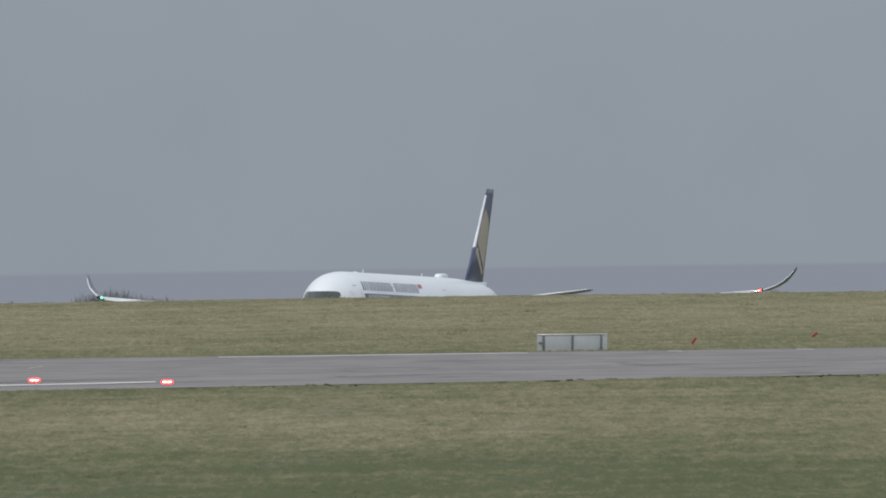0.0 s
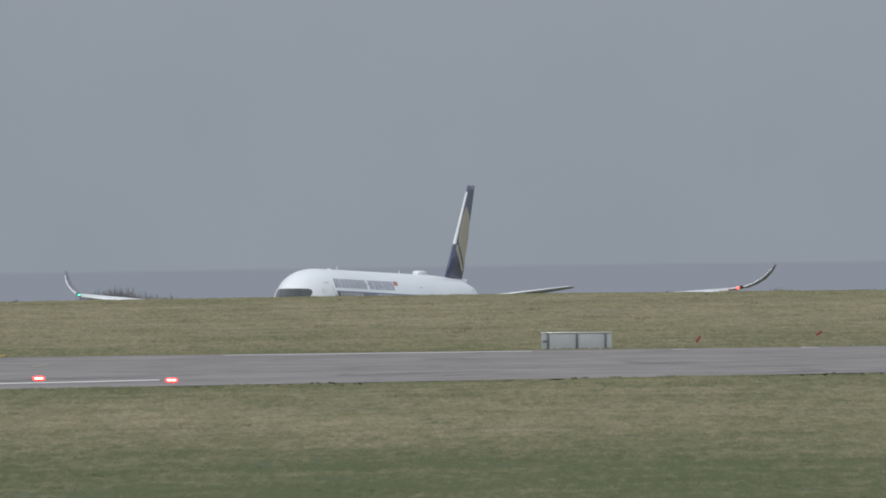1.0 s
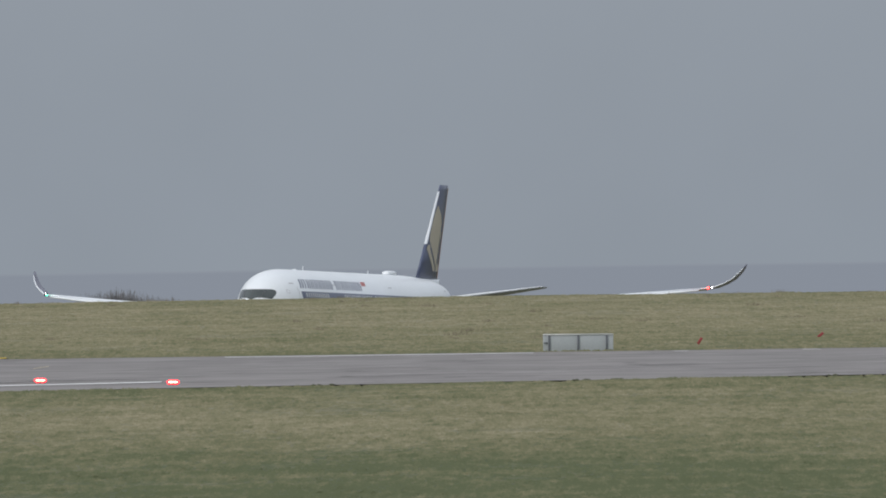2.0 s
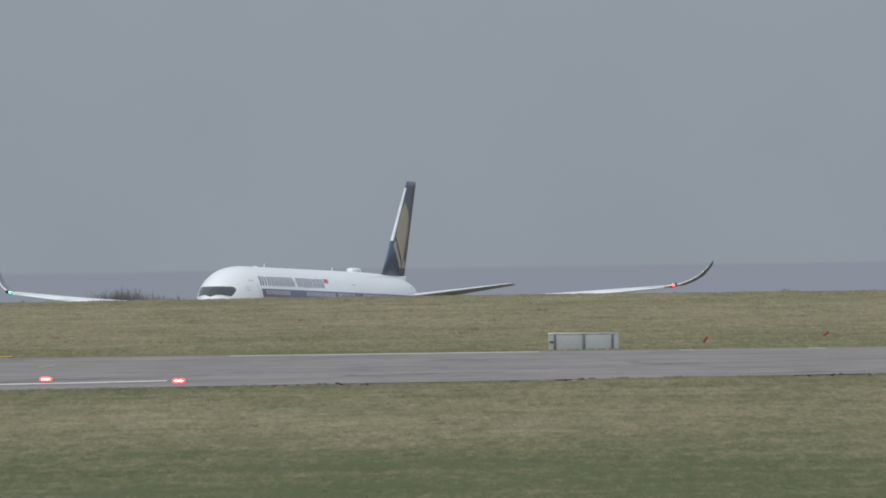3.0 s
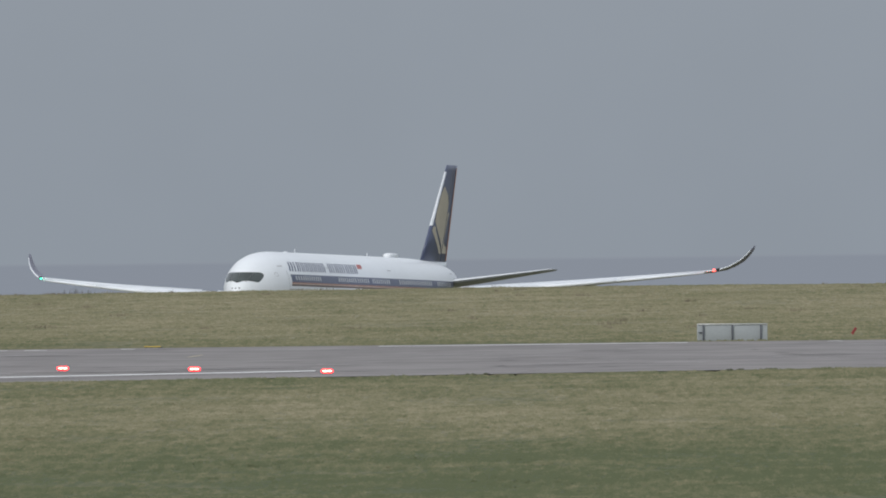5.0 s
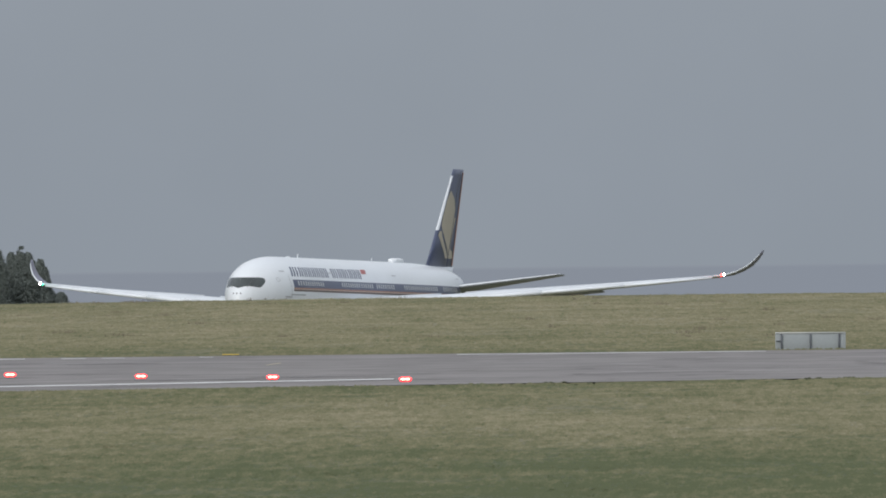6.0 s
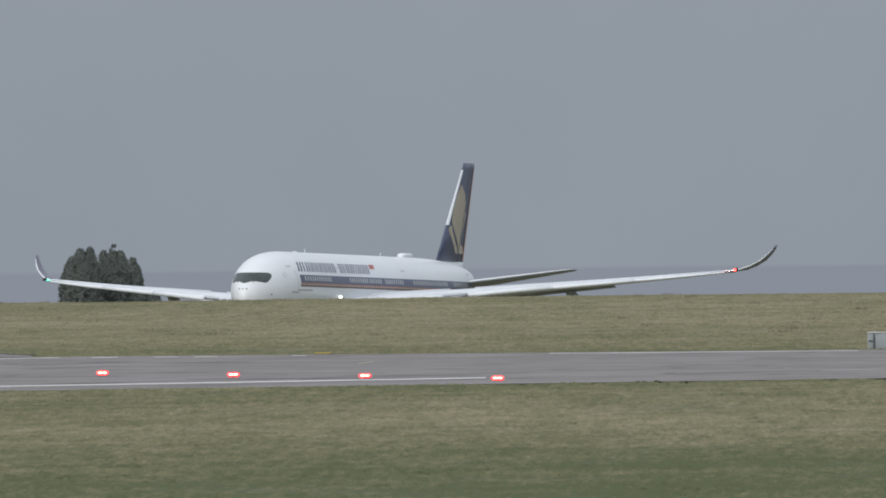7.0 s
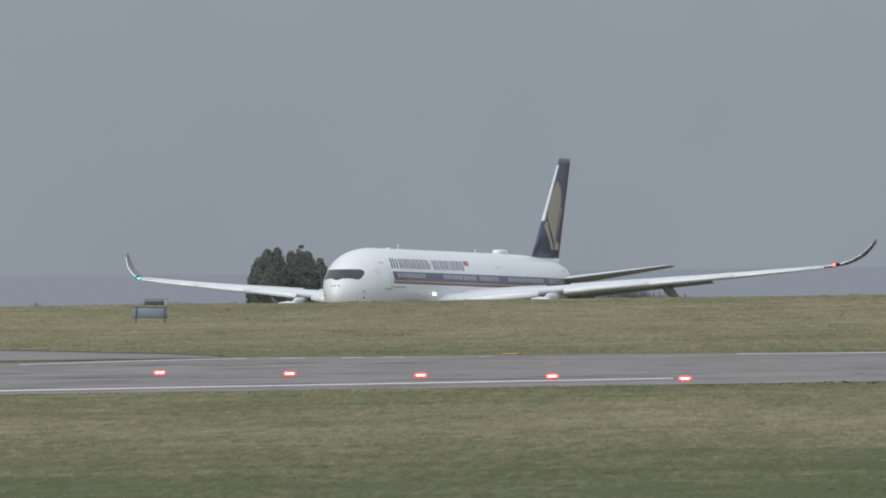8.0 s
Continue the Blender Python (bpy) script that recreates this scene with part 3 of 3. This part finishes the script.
    fin_patch([(2.97, 0.93, 0.988), (7, 0.92, 0.988), (10.9, 0.90, 0.988)], M_ORANGE, "trailing_stripe", "thin orange stripe", 0.035)
    # tail cone outlet
    part("tail_outlet", disc(63.0, 63.4, 0, 1.1, [(0, 0.14), (0.8, 0.12), (1, 0.08)], 14), M_METAL, plane)
    # landing gear
    for x, y, r, pairs in ((7.2, 0, 0.55, (0,)), (32.6, 4.9, 0.7, (-1.0, 1.0)), (32.6, -4.9, 0.7, (-1.0, 1.0))):
        leg = part("gear_leg", tube([(x, y, -2.6), (x, y, -4.4), (x, y, -5.6 + r)], [0.2, 0.17, 0.14], 12), M_METAL, plane, "metal landing gear leg")
        if len(pairs) > 1:
            part("bogie", tube([(x - 1.0, y, -5.6 + r), (x + 1.0, y, -5.6 + r)], [0.14, 0.14], 10), M_METAL, leg)
        for dx in pairs:
            for dy in (-0.45, 0.45):
                bm = bmesh.new()
                add_grid(bm, [[(x + dx + q * math.cos(k * math.tau / 24), y + dy + w, -5.6 + r + q * math.sin(k * math.tau / 24)) for k in range(24)] for w, q in ((-0.2, r * 0.5), (-0.22, r * 0.85), (-0.14, r), (0.14, r), (0.22, r * 0.85), (0.2, r * 0.5))], True, True)
                part("wheel", bm, M_TYRE, leg, "black tyre")
    return plane, rudder, flashers


airliner, airliner_rudder, airliner_flashers = build_airliner()


def airliner_pose(t):
    """Taxiing up the slope towards the viewer in a slow turn."""
    u = (t - 4) / 4
    x = -25.5329 - 19.4343 * u - 5.3022 * u * u - 0.0153 * u ** 3
    y = 1760.4394 - 64.3659 * u - 16.0291 * u * u
    z = -2.0207 + 0.8771 * u + 0.2667 * u * u
    head, lean, nose_up = (radians(a) for a in (16.8231 + 1.0262 * u - 0.9853 * u * u, 0.1919 + 0.302 * u + 0.2646 * u * u, 0.9236 - 0.1015 * u))
    f = Vector((-math.sin(head) * math.cos(nose_up), -math.cos(head) * math.cos(nose_up), math.sin(nose_up)))
    s = Vector((-math.cos(head), math.sin(head), 0))
    up = s.cross(f)
    s2, u2 = s * math.cos(lean) - up * math.sin(lean), up * math.cos(lean) + s * math.sin(lean)
    m = Matrix((-f, s2, u2)).transposed().to_4x4()
    sway = float(np.interp(t, (0, 0.5, 1, 1.5, 3, 3.5, 4, 4.5, 5.8, 6.5, 7, 7.5, 8), (0.1, -0.06, -0.15, -0.15, -0.03, 0.05, -0.02, 0.05, -0.13, -0.16, -0.16, -0.04, 0.05)))
    m.translation = (x + sway, y, z + EYE + 0.03)
    return m


def rudder_pose(degrees):
    """The rudder turned about its hinge line."""
    foot = Vector((53.3 + 0.684 * 7.1, 0, 2.85))
    head = Vector((60.84 + 0.684 * 2.94, 0, 11.0))
    return Matrix.Translation(foot) @ Matrix.Rotation(radians(degrees), 4, head - foot) @ Matrix.Translation(-foot)


# ---------- airfield furniture ----------
def build_board():
    """Back of a wide sign of sheet panels on a frame."""
    thing = tagged(new("airfield_sign"), "grey metal back of a wide airfield sign beside the runway", "sign")
    w, h = 1.77, 0.43
    for a, b in ((-w / 2, -w / 2 + 0.15), (-w / 2 + 0.17, -w / 2 + 0.88), (-w / 2 + 0.90, -w / 2 + 1.60), (-w / 2 + 1.62, w / 2)):
        part("panel", box(a, b, -0.05, 0.05, 0.0, h - 0.025, 0.008), M_SIGN, thing)
    for x in (-w / 2 + 0.155, -w / 2 + 0.885, -w / 2 + 1.605):
        part("post", box(x - 0.02, x + 0.02, -0.10, -0.052, -0.08, h - 0.03, 0.006), M_STEEL, thing, "dark steel post")
    part("top_rail", box(-w / 2, w / 2, -0.08, 0.06, h - 0.022, h, 0.006), M_METAL, thing, "bright top rail")
    part("bracket", box(-w / 2 + 0.02, -w / 2 + 0.12, -0.09, -0.052, h * 0.46, h * 0.52), M_STEEL, thing)
    return thing


SIGN_Y = 533.0
sx = SIGN_Y * math.tan(radians(0.36))
board = build_board()
board.matrix_basis = pose(sx, SIGN_Y, ground_z(sx, SIGN_Y))


def build_legged_board():
    thing = tagged(new("airfield_sign"), "small grey airfield sign back on two legs in grass", "sign")
    part("panel", box(-0.55, 0.55, -0.04, 0.04, 0.20, 0.50, 0.01), M_BLUEG, thing)
    part("frame_rail", box(-0.57, 0.57, -0.06, 0.05, 0.17, 0.20, 0.005), M_STEEL, thing)
    part("frame_rail", box(-0.57, 0.57, -0.06, 0.05, 0.50, 0.53, 0.005), M_STEEL, thing)
    for x in (-0.42, 0.47):
        part("leg", box(x - 0.025, x + 0.025, -0.09, -0.045, -0.1, 0.52, 0.006), M_STEEL, thing)
    return thing


bx, by, bz = place(-2.188, -0.134)
legged = build_legged_board()
legged.matrix_basis = pose(bx, by, bz) @ Matrix.Diagonal((by * 0.00174 / 1.14, 1, by * 0.00080 / 0.53, 1))

def build_cabinet():
    thing = tagged(new("equipment_box"), "low dark slotted equipment box on the grass crest", "equipment box")
    part("frame", box(-0.45, 0.45, -0.2, 0.2, -0.1, 0.05, 0.01), M_SIGN, thing)
    part("frame", box(0.31, 0.45, -0.2, 0.2, 0.052, 0.26, 0.01), M_SIGN, thing)
    part("slot", box(-0.43, 0.29, -0.18, 0.2, 0.052, 0.22, 0.01), M_DARK, thing, "dark open slot")
    part("lid", box(-0.45, 0.45, -0.2, 0.2, 0.262, 0.29, 0.008), M_STEEL, thing)
    return thing


cabinet = build_cabinet()
cx = 790 * math.tan(radians(-2.170))
cabinet.matrix_basis = pose(cx, 790, ground_z(cx, 790))


def build_light():
    """A pair of red lamps in a low housing."""
    thing = tagged(new("runway_light"), "low red twin-lamp runway light glowing on asphalt", "runway light", "row of red lights")
    part("housing", box(-0.13, 0.13, -0.04, 0.12, 0.0, 0.05, 0.015), M_SIGN, thing)
    for x in (-0.05, 0.05):
        bm = bmesh.new()
        bmesh.ops.create_uvsphere(bm, u_segments=16, v_segments=10, radius=0.082)
        bmesh.ops.scale(bm, vec=(1.15, 0.5, 0.64), verts=bm.verts)
        bmesh.ops.translate(bm, vec=(x, -0.08, 0.07), verts=bm.verts)
        lens = part("lamp", bm, M_REDLIGHT, thing, "glowing red lens")
        bm = bmesh.new()
        bmesh.ops.create_uvsphere(bm, u_segments=12, v_segments=8, radius=0.05)
        bmesh.ops.scale(bm, vec=(1.15, 0.5, 0.45), verts=bm.verts)
        bmesh.ops.translate(bm, vec=(x, -0.115, 0.07), verts=bm.verts)
        part("filament", bm, M_CORE, lens, "bright yellow core")
    return thing


light = build_light()
for i, (a, e) in enumerate(((-0.738, -0.2892), (-1.0974, -0.2814), (-1.4538, -0.2773), (-1.8083, -0.2714), (-2.1607, -0.2672))):
    x, y, z = place(a, e - 0.008)
    m = pose(x, y, z)
    if i == 0:
        light.matrix_basis = m
    else:
        copy_thing(light, m)


def painted(name, mat, corners, label, category, lift=0.014):
    bm = bmesh.new()
    rows = [[(x, y, ground_z(x, y) + lift) for x, y in r] for r in corners]
    add_grid(bm, rows)
    return tagged(part(name, bm, mat, smooth=False), label, category, kind="structure")


# worn edge lines
near_line = []
for a in spread(-4.4, -0.77, 0.11):
    x, y, z = place(a, -0.2896 + (a + 0.772) * 0.0146)
    near_line.append([(x, y - 0.7), (x, y + 0.7)])
painted("edge_line", M_LINEP, near_line, "worn white painted runway edge line", "line marking")
far_line = [[(x, 527.2 - 0.004 * x), (x, 528.3 - 0.004 * x)] for x in spread(-5.5, 2.2, 0.7)]
painted("far_line", M_THIN, far_line, "faded white painted line at the far edge", "line marking")
for a0, a1 in ((-2.515, -1.93), (-1.842, -1.773), (-1.674, -1.609), (-1.563, -1.502), (-1.30, -1.262), (0.62, 0.66), (0.97, 1.02)):
    xs_ = [526 * math.tan(radians(a)) for a in np.linspace(a0, a1, 10)]
    painted("line_dash", M_LINEP if a1 < -1.75 else M_THIN, [[(x, far_edge(x) - 2.8), (x, far_edge(x) - 2.0)] for x in xs_], "worn white painted dash at the far edge", "line marking")
p0, p1 = place(-1.117, -0.2510), place(-1.0755, -0.2455)
painted("yellow_dash", M_PALEY, [[p0[:2], (p0[0], p0[1] + 1.1)], [p1[:2], (p1[0], p1[1] + 1.1)]], "faded yellow painted dash on asphalt", "line marking")

# sealed seams and scuffs along the asphalt
rnd = random.Random(21)
for k in range(110):
    dark = k % 5 < 3
    x0, ln, y = rnd.uniform(-24, 12), rnd.uniform(0.4, 1.9) ** 2, rnd.uniform(474, 527)
    if x0 < -16:
        y = min(y, 518)
    wd = rnd.uniform(0.15, 0.42)
    pts = []
    for i in range(9):
        x = x0 + ln * i / 8
        w = wd * (0.15 + 0.85 * math.sin(math.pi * (i + 0.3) / 8.6)) * rnd.uniform(0.7, 1.1)
        yy = y + 0.6 * noise.noise((x * 0.8, k * 3.1, 0))
        pts.append([(x, yy - w), (x, yy + w)])
    painted("seam" if dark else "scuff", M_TAR if dark else M_SCUFF, pts, "dark sealed seam in asphalt" if dark else "pale scuff on asphalt", "pavement mark", 0.012 if dark else 0.0105)

mk = tagged(new("edge_marker"), "flat yellow marker board lying at the runway edge", "marker")
part("plate", box(-0.21, 0.21, -0.1, 0.1, 0.02, 0.045, 0.008), M_YELL, mk)
part("base", box(-0.24, 0.24, -0.12, 0.12, 0.0, 0.02), M_DARK, mk)
yx = 531.5 * math.tan(radians(-1.211))
mk.matrix_basis = pose(yx, 531.5, ground_z(yx, 531.5))

for a, e in ((0.6886, -0.1995), (1.0132, -0.1840)):
    x, y, z = place(a, e)
    fl = tagged(new("marker_flag"), "small red marker flag leaning in the grass", "marker flag", "red flags")
    part("stake", tube([(-0.06, 0, -0.05), (0.0, 0, 0.04)], [0.012, 0.012], 8), M_FLAG, fl)
    part("pennant", box(-0.035, 0.035, -0.012, 0.012, 0.0, 0.19, 0.008), M_FLAG, fl).matrix_basis = pose(-0.04, 0, 0.03, 0, 33 if a < 1 else 52, 0)
    fl.matrix_basis = pose(x, y, z)

# side taxiway joining behind the runway
SIDE = []
for a, ef, en in ((-6.0, -0.16, -0.262), (-3.6, -0.188, -0.243), (-2.5934, -0.2076, -0.2351), (-2.40, -0.2118, -0.2335), (-2.2108, -0.2167, -0.2310), (-2.10, -0.2205, -0.2300), (-1.9965, -0.2252, -0.2290)):
    n, f = place(a, en), place(a, ef)
    SIDE.append((a, n, f))
painted("taxiway", M_ASPH, [[n[:2], ((n[0] + f[0]) / 2, (n[1] + f[1]) / 2), f[:2]] for a, n, f in SIDE], "grey side taxiway joining the runway", "taxiway", 0.012)


# raised turf lip; its dark colour stands in for the edge's shadow
lip = bmesh.new()
rows = []
for a in spread(-3.6, -1.99, 0.01):
    f_y = float(np.interp(a, [q[0] for q in SIDE], [q[2][1] for q in SIDE]))
    x, y = f_y * math.tan(radians(a)), f_y
    z = ground_z(x, y)
    h = 0.045 + 0.018 * noise.noise((x * 2.5, 5.0, 0))
    rows.append([(x, y - 0.05, z), (x, y - 0.02, z + h * 0.8), (x, y + 0.15, z + h), (x, y + 0.7, z - 0.01)])
add_grid(lip, rows)
tagged(part("turf_edge_shade", lip, M_CLOD_SHADE, smooth=False), "raised turf edge behind the side taxiway, coloured dark for its shadow", "turf", kind="structure")


def on_taxiway(x, y):
    a = math.degrees(math.atan2(x, y))
    if a > -1.9965:
        return False
    az_ = [q[0] for q in SIDE]
    return np.interp(a, az_, [q[1][1] for q in SIDE]) - 1 < y < np.interp(a, az_, [q[2][1] for q in SIDE]) + 0.5


# ---------- trees ----------
def build_tree(name, label, height, spread_r, clumps, seed, mat, leaf, lobes):
    rnd = random.Random(seed)
    thing = tagged(new(name), label, "tree", "trees behind the crest")
    part("trunk", tube([(0, 0, -0.3), (0.1, 0, height * 0.4), (0, 0.1, height * 0.85)], [0.35, 0.22, 0.05], 10), M_BARK, thing)
    for k in range(5):
        a, h = rnd.uniform(0, math.tau), height * rnd.uniform(0.2, 0.6)
        part("limb", tube([(0, 0, h), (spread_r * 0.5 * math.cos(a), spread_r * 0.5 * math.sin(a), h + 1.6)], [0.1, 0.03], 6), M_BARK, thing)
    vs, fs = [], []
    for i in range(clumps):
        lx, lh, lw, lb = rnd.choice(lobes)
        h = rnd.random() ** 0.7
        taper = math.sqrt(max(0.0, 1 - (max(0.0, h - 0.55) / 0.45) ** 2.4)) * (0.75 + 0.25 * min(1.0, 1.4 - h)) * 1.3
        wide = lw * max(0.1, taper) * (1 + 0.22 * noise.noise((h * 9, lx * 3, seed)))
        a, q = rnd.uniform(0, math.tau), math.sqrt(rnd.uniform(0.45, 1))
        c = Vector((lx + wide * q * math.cos(a), wide * q * math.sin(a), lb + (lh - lb) * h))
        if noise.noise((c.x * 0.9, c.y * 0.9, c.z * 0.7 + seed)) < -0.45:
            continue
        face = Vector((c.x - lx, c.y, 0.0)).normalized() + Vector((0, 0, 0.55))
        for j in range(4):
            tilt = face + 0.45 * Vector((rnd.gauss(0, 1), rnd.gauss(0, 1), rnd.gauss(0, 1)))
            d = tilt.cross(Vector((rnd.gauss(0, 1), rnd.gauss(0, 1), rnd.gauss(0, 1)))).normalized()
            e = d.cross(tilt).normalized() * leaf * rnd.uniform(0.3, 0.6)
            o = c + Vector((rnd.uniform(-1, 1), rnd.uniform(-1, 1), rnd.uniform(-1, 1))) * leaf
            n = len(vs)
            vs += [o - e, o + e, o + d * leaf * rnd.uniform(0.7, 1.3)]
            fs.append((n, n + 1, n + 2))
    me = bpy.data.meshes.new("crown")
    me.from_pydata([tuple(v) for v in vs], [], fs)
    me.materials.append(mat)
    crown = new("crown", me)
    crown.parent = thing
    return thing


TY = 2300
TREES = [
    (-1.860, 13.7, [(-0.1, 13.6, 0.9, 5), (0.95, 13.75, 0.75, 5), (-1.0, 12.7, 0.95, 5), (-1.35, 11.6, 0.85, 5), (0.3, 12.4, 1.3, 5), (1.45, 12.3, 0.7, 5), (-0.3, 11.4, 1.75, 4)], 3),
    (-1.776, 14.0, [(0.0, 14.05, 0.7, 5), (-1.15, 13.4, 0.65, 5), (0.7, 13.4, 0.75, 5), (-0.5, 13.1, 0.95, 5), (1.1, 12.5, 0.75, 5), (0.2, 12.2, 1.45, 4)], 5),
    (-1.732, 12.5, [(0.0, 12.6, 0.6, 5), (0.4, 11.8, 0.6, 5), (-0.3, 11.6, 0.55, 5), (0.9, 9.4, 0.9, 4), (2.2, 9.0, 0.8, 4)], 8)]
for a, h, lobes, seed in TREES:
    x = TY * math.tan(radians(a))
    t = build_tree("evergreen_tree", "tall dark evergreen tree in a clump behind the crest", h, 1.5, 13000, seed, M_LEAF, 0.17, lobes)
    t.matrix_basis = pose(x, TY + 3 * (seed - 5), ground_z(x, TY))


def build_bush(height, width, seed):
    rnd = random.Random(seed)
    thing = tagged(new("bare_bush"), "bare grey-brown winter bush behind the crest", "bush", "bushes behind the crest")
    part("stem", tube([(0, 0, -0.2), (0.1, 0, height * 0.5)], [0.12, 0.05], 8), M_BARK, thing)
    bm = bmesh.new()
    for i in range(1100):
        a = rnd.uniform(0, math.tau)
        r = width * math.sqrt(rnd.random())
        top = height * (1 - 0.45 * (r / width) ** 2) * rnd.uniform(0.6, 1.0)
        p0 = Vector((r * 0.25 * math.cos(a), r * 0.25 * math.sin(a), height * 0.1))
        p1 = Vector((r * 0.8 * math.cos(a), r * 0.8 * math.sin(a), top * 0.7))
        p2 = Vector((r * math.cos(a), r * math.sin(a), top))
        d = Vector((-math.sin(a + 0.7), math.cos(a + 0.7), 0))
        for q0, q1, w0, w1 in ((p0, p1, 0.06, 0.04), (p1, p2, 0.04, 0.01), (p1 + Vector((0, 0, -0.5)), p2 + d * 0.7 + Vector((0, 0, -0.4)), 0.04, 0.012), (p1 + Vector((0, 0, -0.2)), p2 - d * 0.6 + Vector((0, 0, -0.2)), 0.04, 0.012)):
            v = [bm.verts.new(q) for q in (q0 - d * w0, q0 + d * w0, q1 + d * w1, q1 - d * w1)]
            bm.faces.new(v)
    part("twigs", bm, M_TWIG, thing, smooth=False)
    return thing


for a, top, w, seed in ((-0.970, -0.0370, 1.7, 1), (-0.938, -0.0330, 1.6, 2), (-0.917, -0.0290, 1.6, 8), (-0.895, -0.0230, 1.9, 3), (-0.868, -0.0290, 1.8, 9), (-0.845, -0.0350, 1.8, 4), (-0.815, -0.0420, 1.8, 5), (-0.785, -0.0490, 1.4, 13), (-0.742, -0.0490, 0.7, 6), (-2.51, -0.066, 1.2, 7), (-1.43, -0.051, 1.0, 10), (-1.395, -0.057, 0.8, 11), (-1.465, -0.059, 0.6, 12)):
    x = 2250 * math.tan(radians(a))
    g = ground_z(x, 2250)
    build_bush(EYE + 2250 * math.tan(radians(top)) - g, w, seed).matrix_basis = pose(x, 2250 + seed * 2, g)


# ---------- grass ----------
def build_grass(name, zones, label, seed):
    """Tufts of three blades each."""
    rng = np.random.default_rng(seed)
    vs, fs = [], []
    for count, y0, y1, h0, h1, width in zones:
        yy = y0 + (y1 - y0) * rng.random(count)
        xx = np.tan(np.radians(-2.75 + 4.1 * rng.random(count))) * yy
        for x, y in zip(xx, yy):
            if y > 500 and x < -16 and (y < far_edge(x) + 0.4 or on_taxiway(x, y)) or 500 < y < 530.5 and x > -16.5:
                continue
            patch = 0.5 + 0.5 * noise.noise((x / 3.5, y / 9, 2.0)) + 0.35 * noise.noise((x / 0.8, y / 2.5, 7.0))
            h = h0 + (h1 - h0) * max(0.0, min(1.2, patch)) * rng.uniform(0.6, 1.1)
            z = bumpy(x, y) - 0.01
            upright = rng.random() < 0.03 + 0.3 * max(0.0, noise.noise((x / 2.2, y / 8, 5.0)))
            for k in range(3):
                dx, w, lean = rng.uniform(-0.5, 0.5) * width, width * rng.uniform(0.25, 0.5), rng.uniform(-0.6, 0.6) * h
                b = len(vs)
                yo = y + rng.uniform(-0.1, 0.1)
                vs += [(x + dx - w, yo, z), (x + dx + w, yo + rng.uniform(-0.02, 0.02), z), (x + dx + lean, yo + (rng.uniform(-0.5, 0.3) * h if upright else rng.uniform(0.3, 1.2) * h + 0.02), z + h * rng.uniform(0.7, 1))]
                fs.append((b, b + 1, b + 2))
    me = bpy.data.meshes.new(name)
    me.from_pydata(vs, [], fs)
    me.materials.append(M_GRASS)
    me.polygons.foreach_set("use_smooth", [True] * len(me.polygons))
    me.normals_split_custom_set_from_vertices([(0.0, -0.45, 0.893)] * len(vs))
    return tagged(new(name, me), label, "grass", kind="stuff")


build_grass("near_grass", [(90000, 285, 469.4, 0.015, 0.085, 0.11)], "rough dry winter grass beside the runway", 11)
build_grass("crest_grass", [(92000, 522, 830, 0.015, 0.09, 0.13)], "straw-coloured grass on the low crest", 12)


def build_weeds():
    """Sparse clumps of taller dead stems over the crest's near slope."""
    rnd = random.Random(31)
    vs, fs = [], []
    for k in range(100):
        y = rnd.uniform(575, 845) if k % 3 else rnd.uniform(790, 850)
        x = y * math.tan(radians(rnd.uniform(-2.7, 1.3)))
        wide, tall = rnd.uniform(0.1, 0.5), rnd.uniform(0.06, 0.17)
        for i in range(int(70 * wide) + 12):
            px, py = x + rnd.gauss(0, 0.5) * wide, y + rnd.gauss(0, 1.2) * wide
            z = bumpy(px, py) - 0.01
            h, lean, w = tall * rnd.uniform(0.5, 1.1), rnd.uniform(-0.5, 0.5), rnd.uniform(0.006, 0.014)
            n = len(vs)
            vs += [(px - w, py, z), (px + w, py, z), (px + lean * h, py + rnd.uniform(-0.3, 0.3) * h, z + h)]
            fs.append((n, n + 1, n + 2))
    me = bpy.data.meshes.new("dead_weeds")
    me.from_pydata(vs, [], fs)
    me.materials.append(M_WEED)
    return tagged(new("dead_weeds", me), "sparse dead brown weeds standing in the crest grass", "weeds", kind="stuff")


build_weeds()


def build_clods():
    """Dark clods of turf where the grass meets the asphalt."""
    rnd = random.Random(4)
    bm = bmesh.new()
    for a0, a1, n in ((0.34, 0.48, 18), (-0.36, -0.27, 7), (1.0, 1.06, 5)):
        for k in range(n):
            x, y = 470 * math.tan(radians(rnd.uniform(a0, a1))), 470.0 + rnd.uniform(-0.6, 0.4)
            r = rnd.uniform(0.015, 0.036)
            made = bmesh.ops.create_icosphere(bm, subdivisions=1, radius=r)
            for v in made["verts"]:
                v.co = Vector((x + v.co.x * rnd.uniform(1.5, 2.2), y + v.co.y, ground_z(x, y) + 0.4 * r + v.co.z * rnd.uniform(0.6, 0.9)))
    return tagged(part("turf_clods", bm, M_CLOD_SHADE, smooth=False), "dark clods of turf along the runway edge", "turf", kind="stuff")


build_clods()


# ---------- movement ----------
def motions():
    walk(airliner, [(t, airliner_pose(t)) for t in spread(0, 8, 0.5)])
    for lamp in airliner_flashers:      # one turn in 1.405 s, facing the viewer at 7.48 s
        at = lamp.location.copy()
        walk(lamp, [(t, pose(*at, 0, 0, 17 + 360 * (t - 7.48) / 1.405)) for t in spread(0, 8, 0.2)])
    walk(airliner_rudder, [(t, rudder_pose(d)) for t, d in ((0, 9), (0.5, 14), (1, 17), (1.5, 6), (3, 4.5), (3.5, 2.5), (4.5, -1), (6, 0), (8, 0))])


motions()
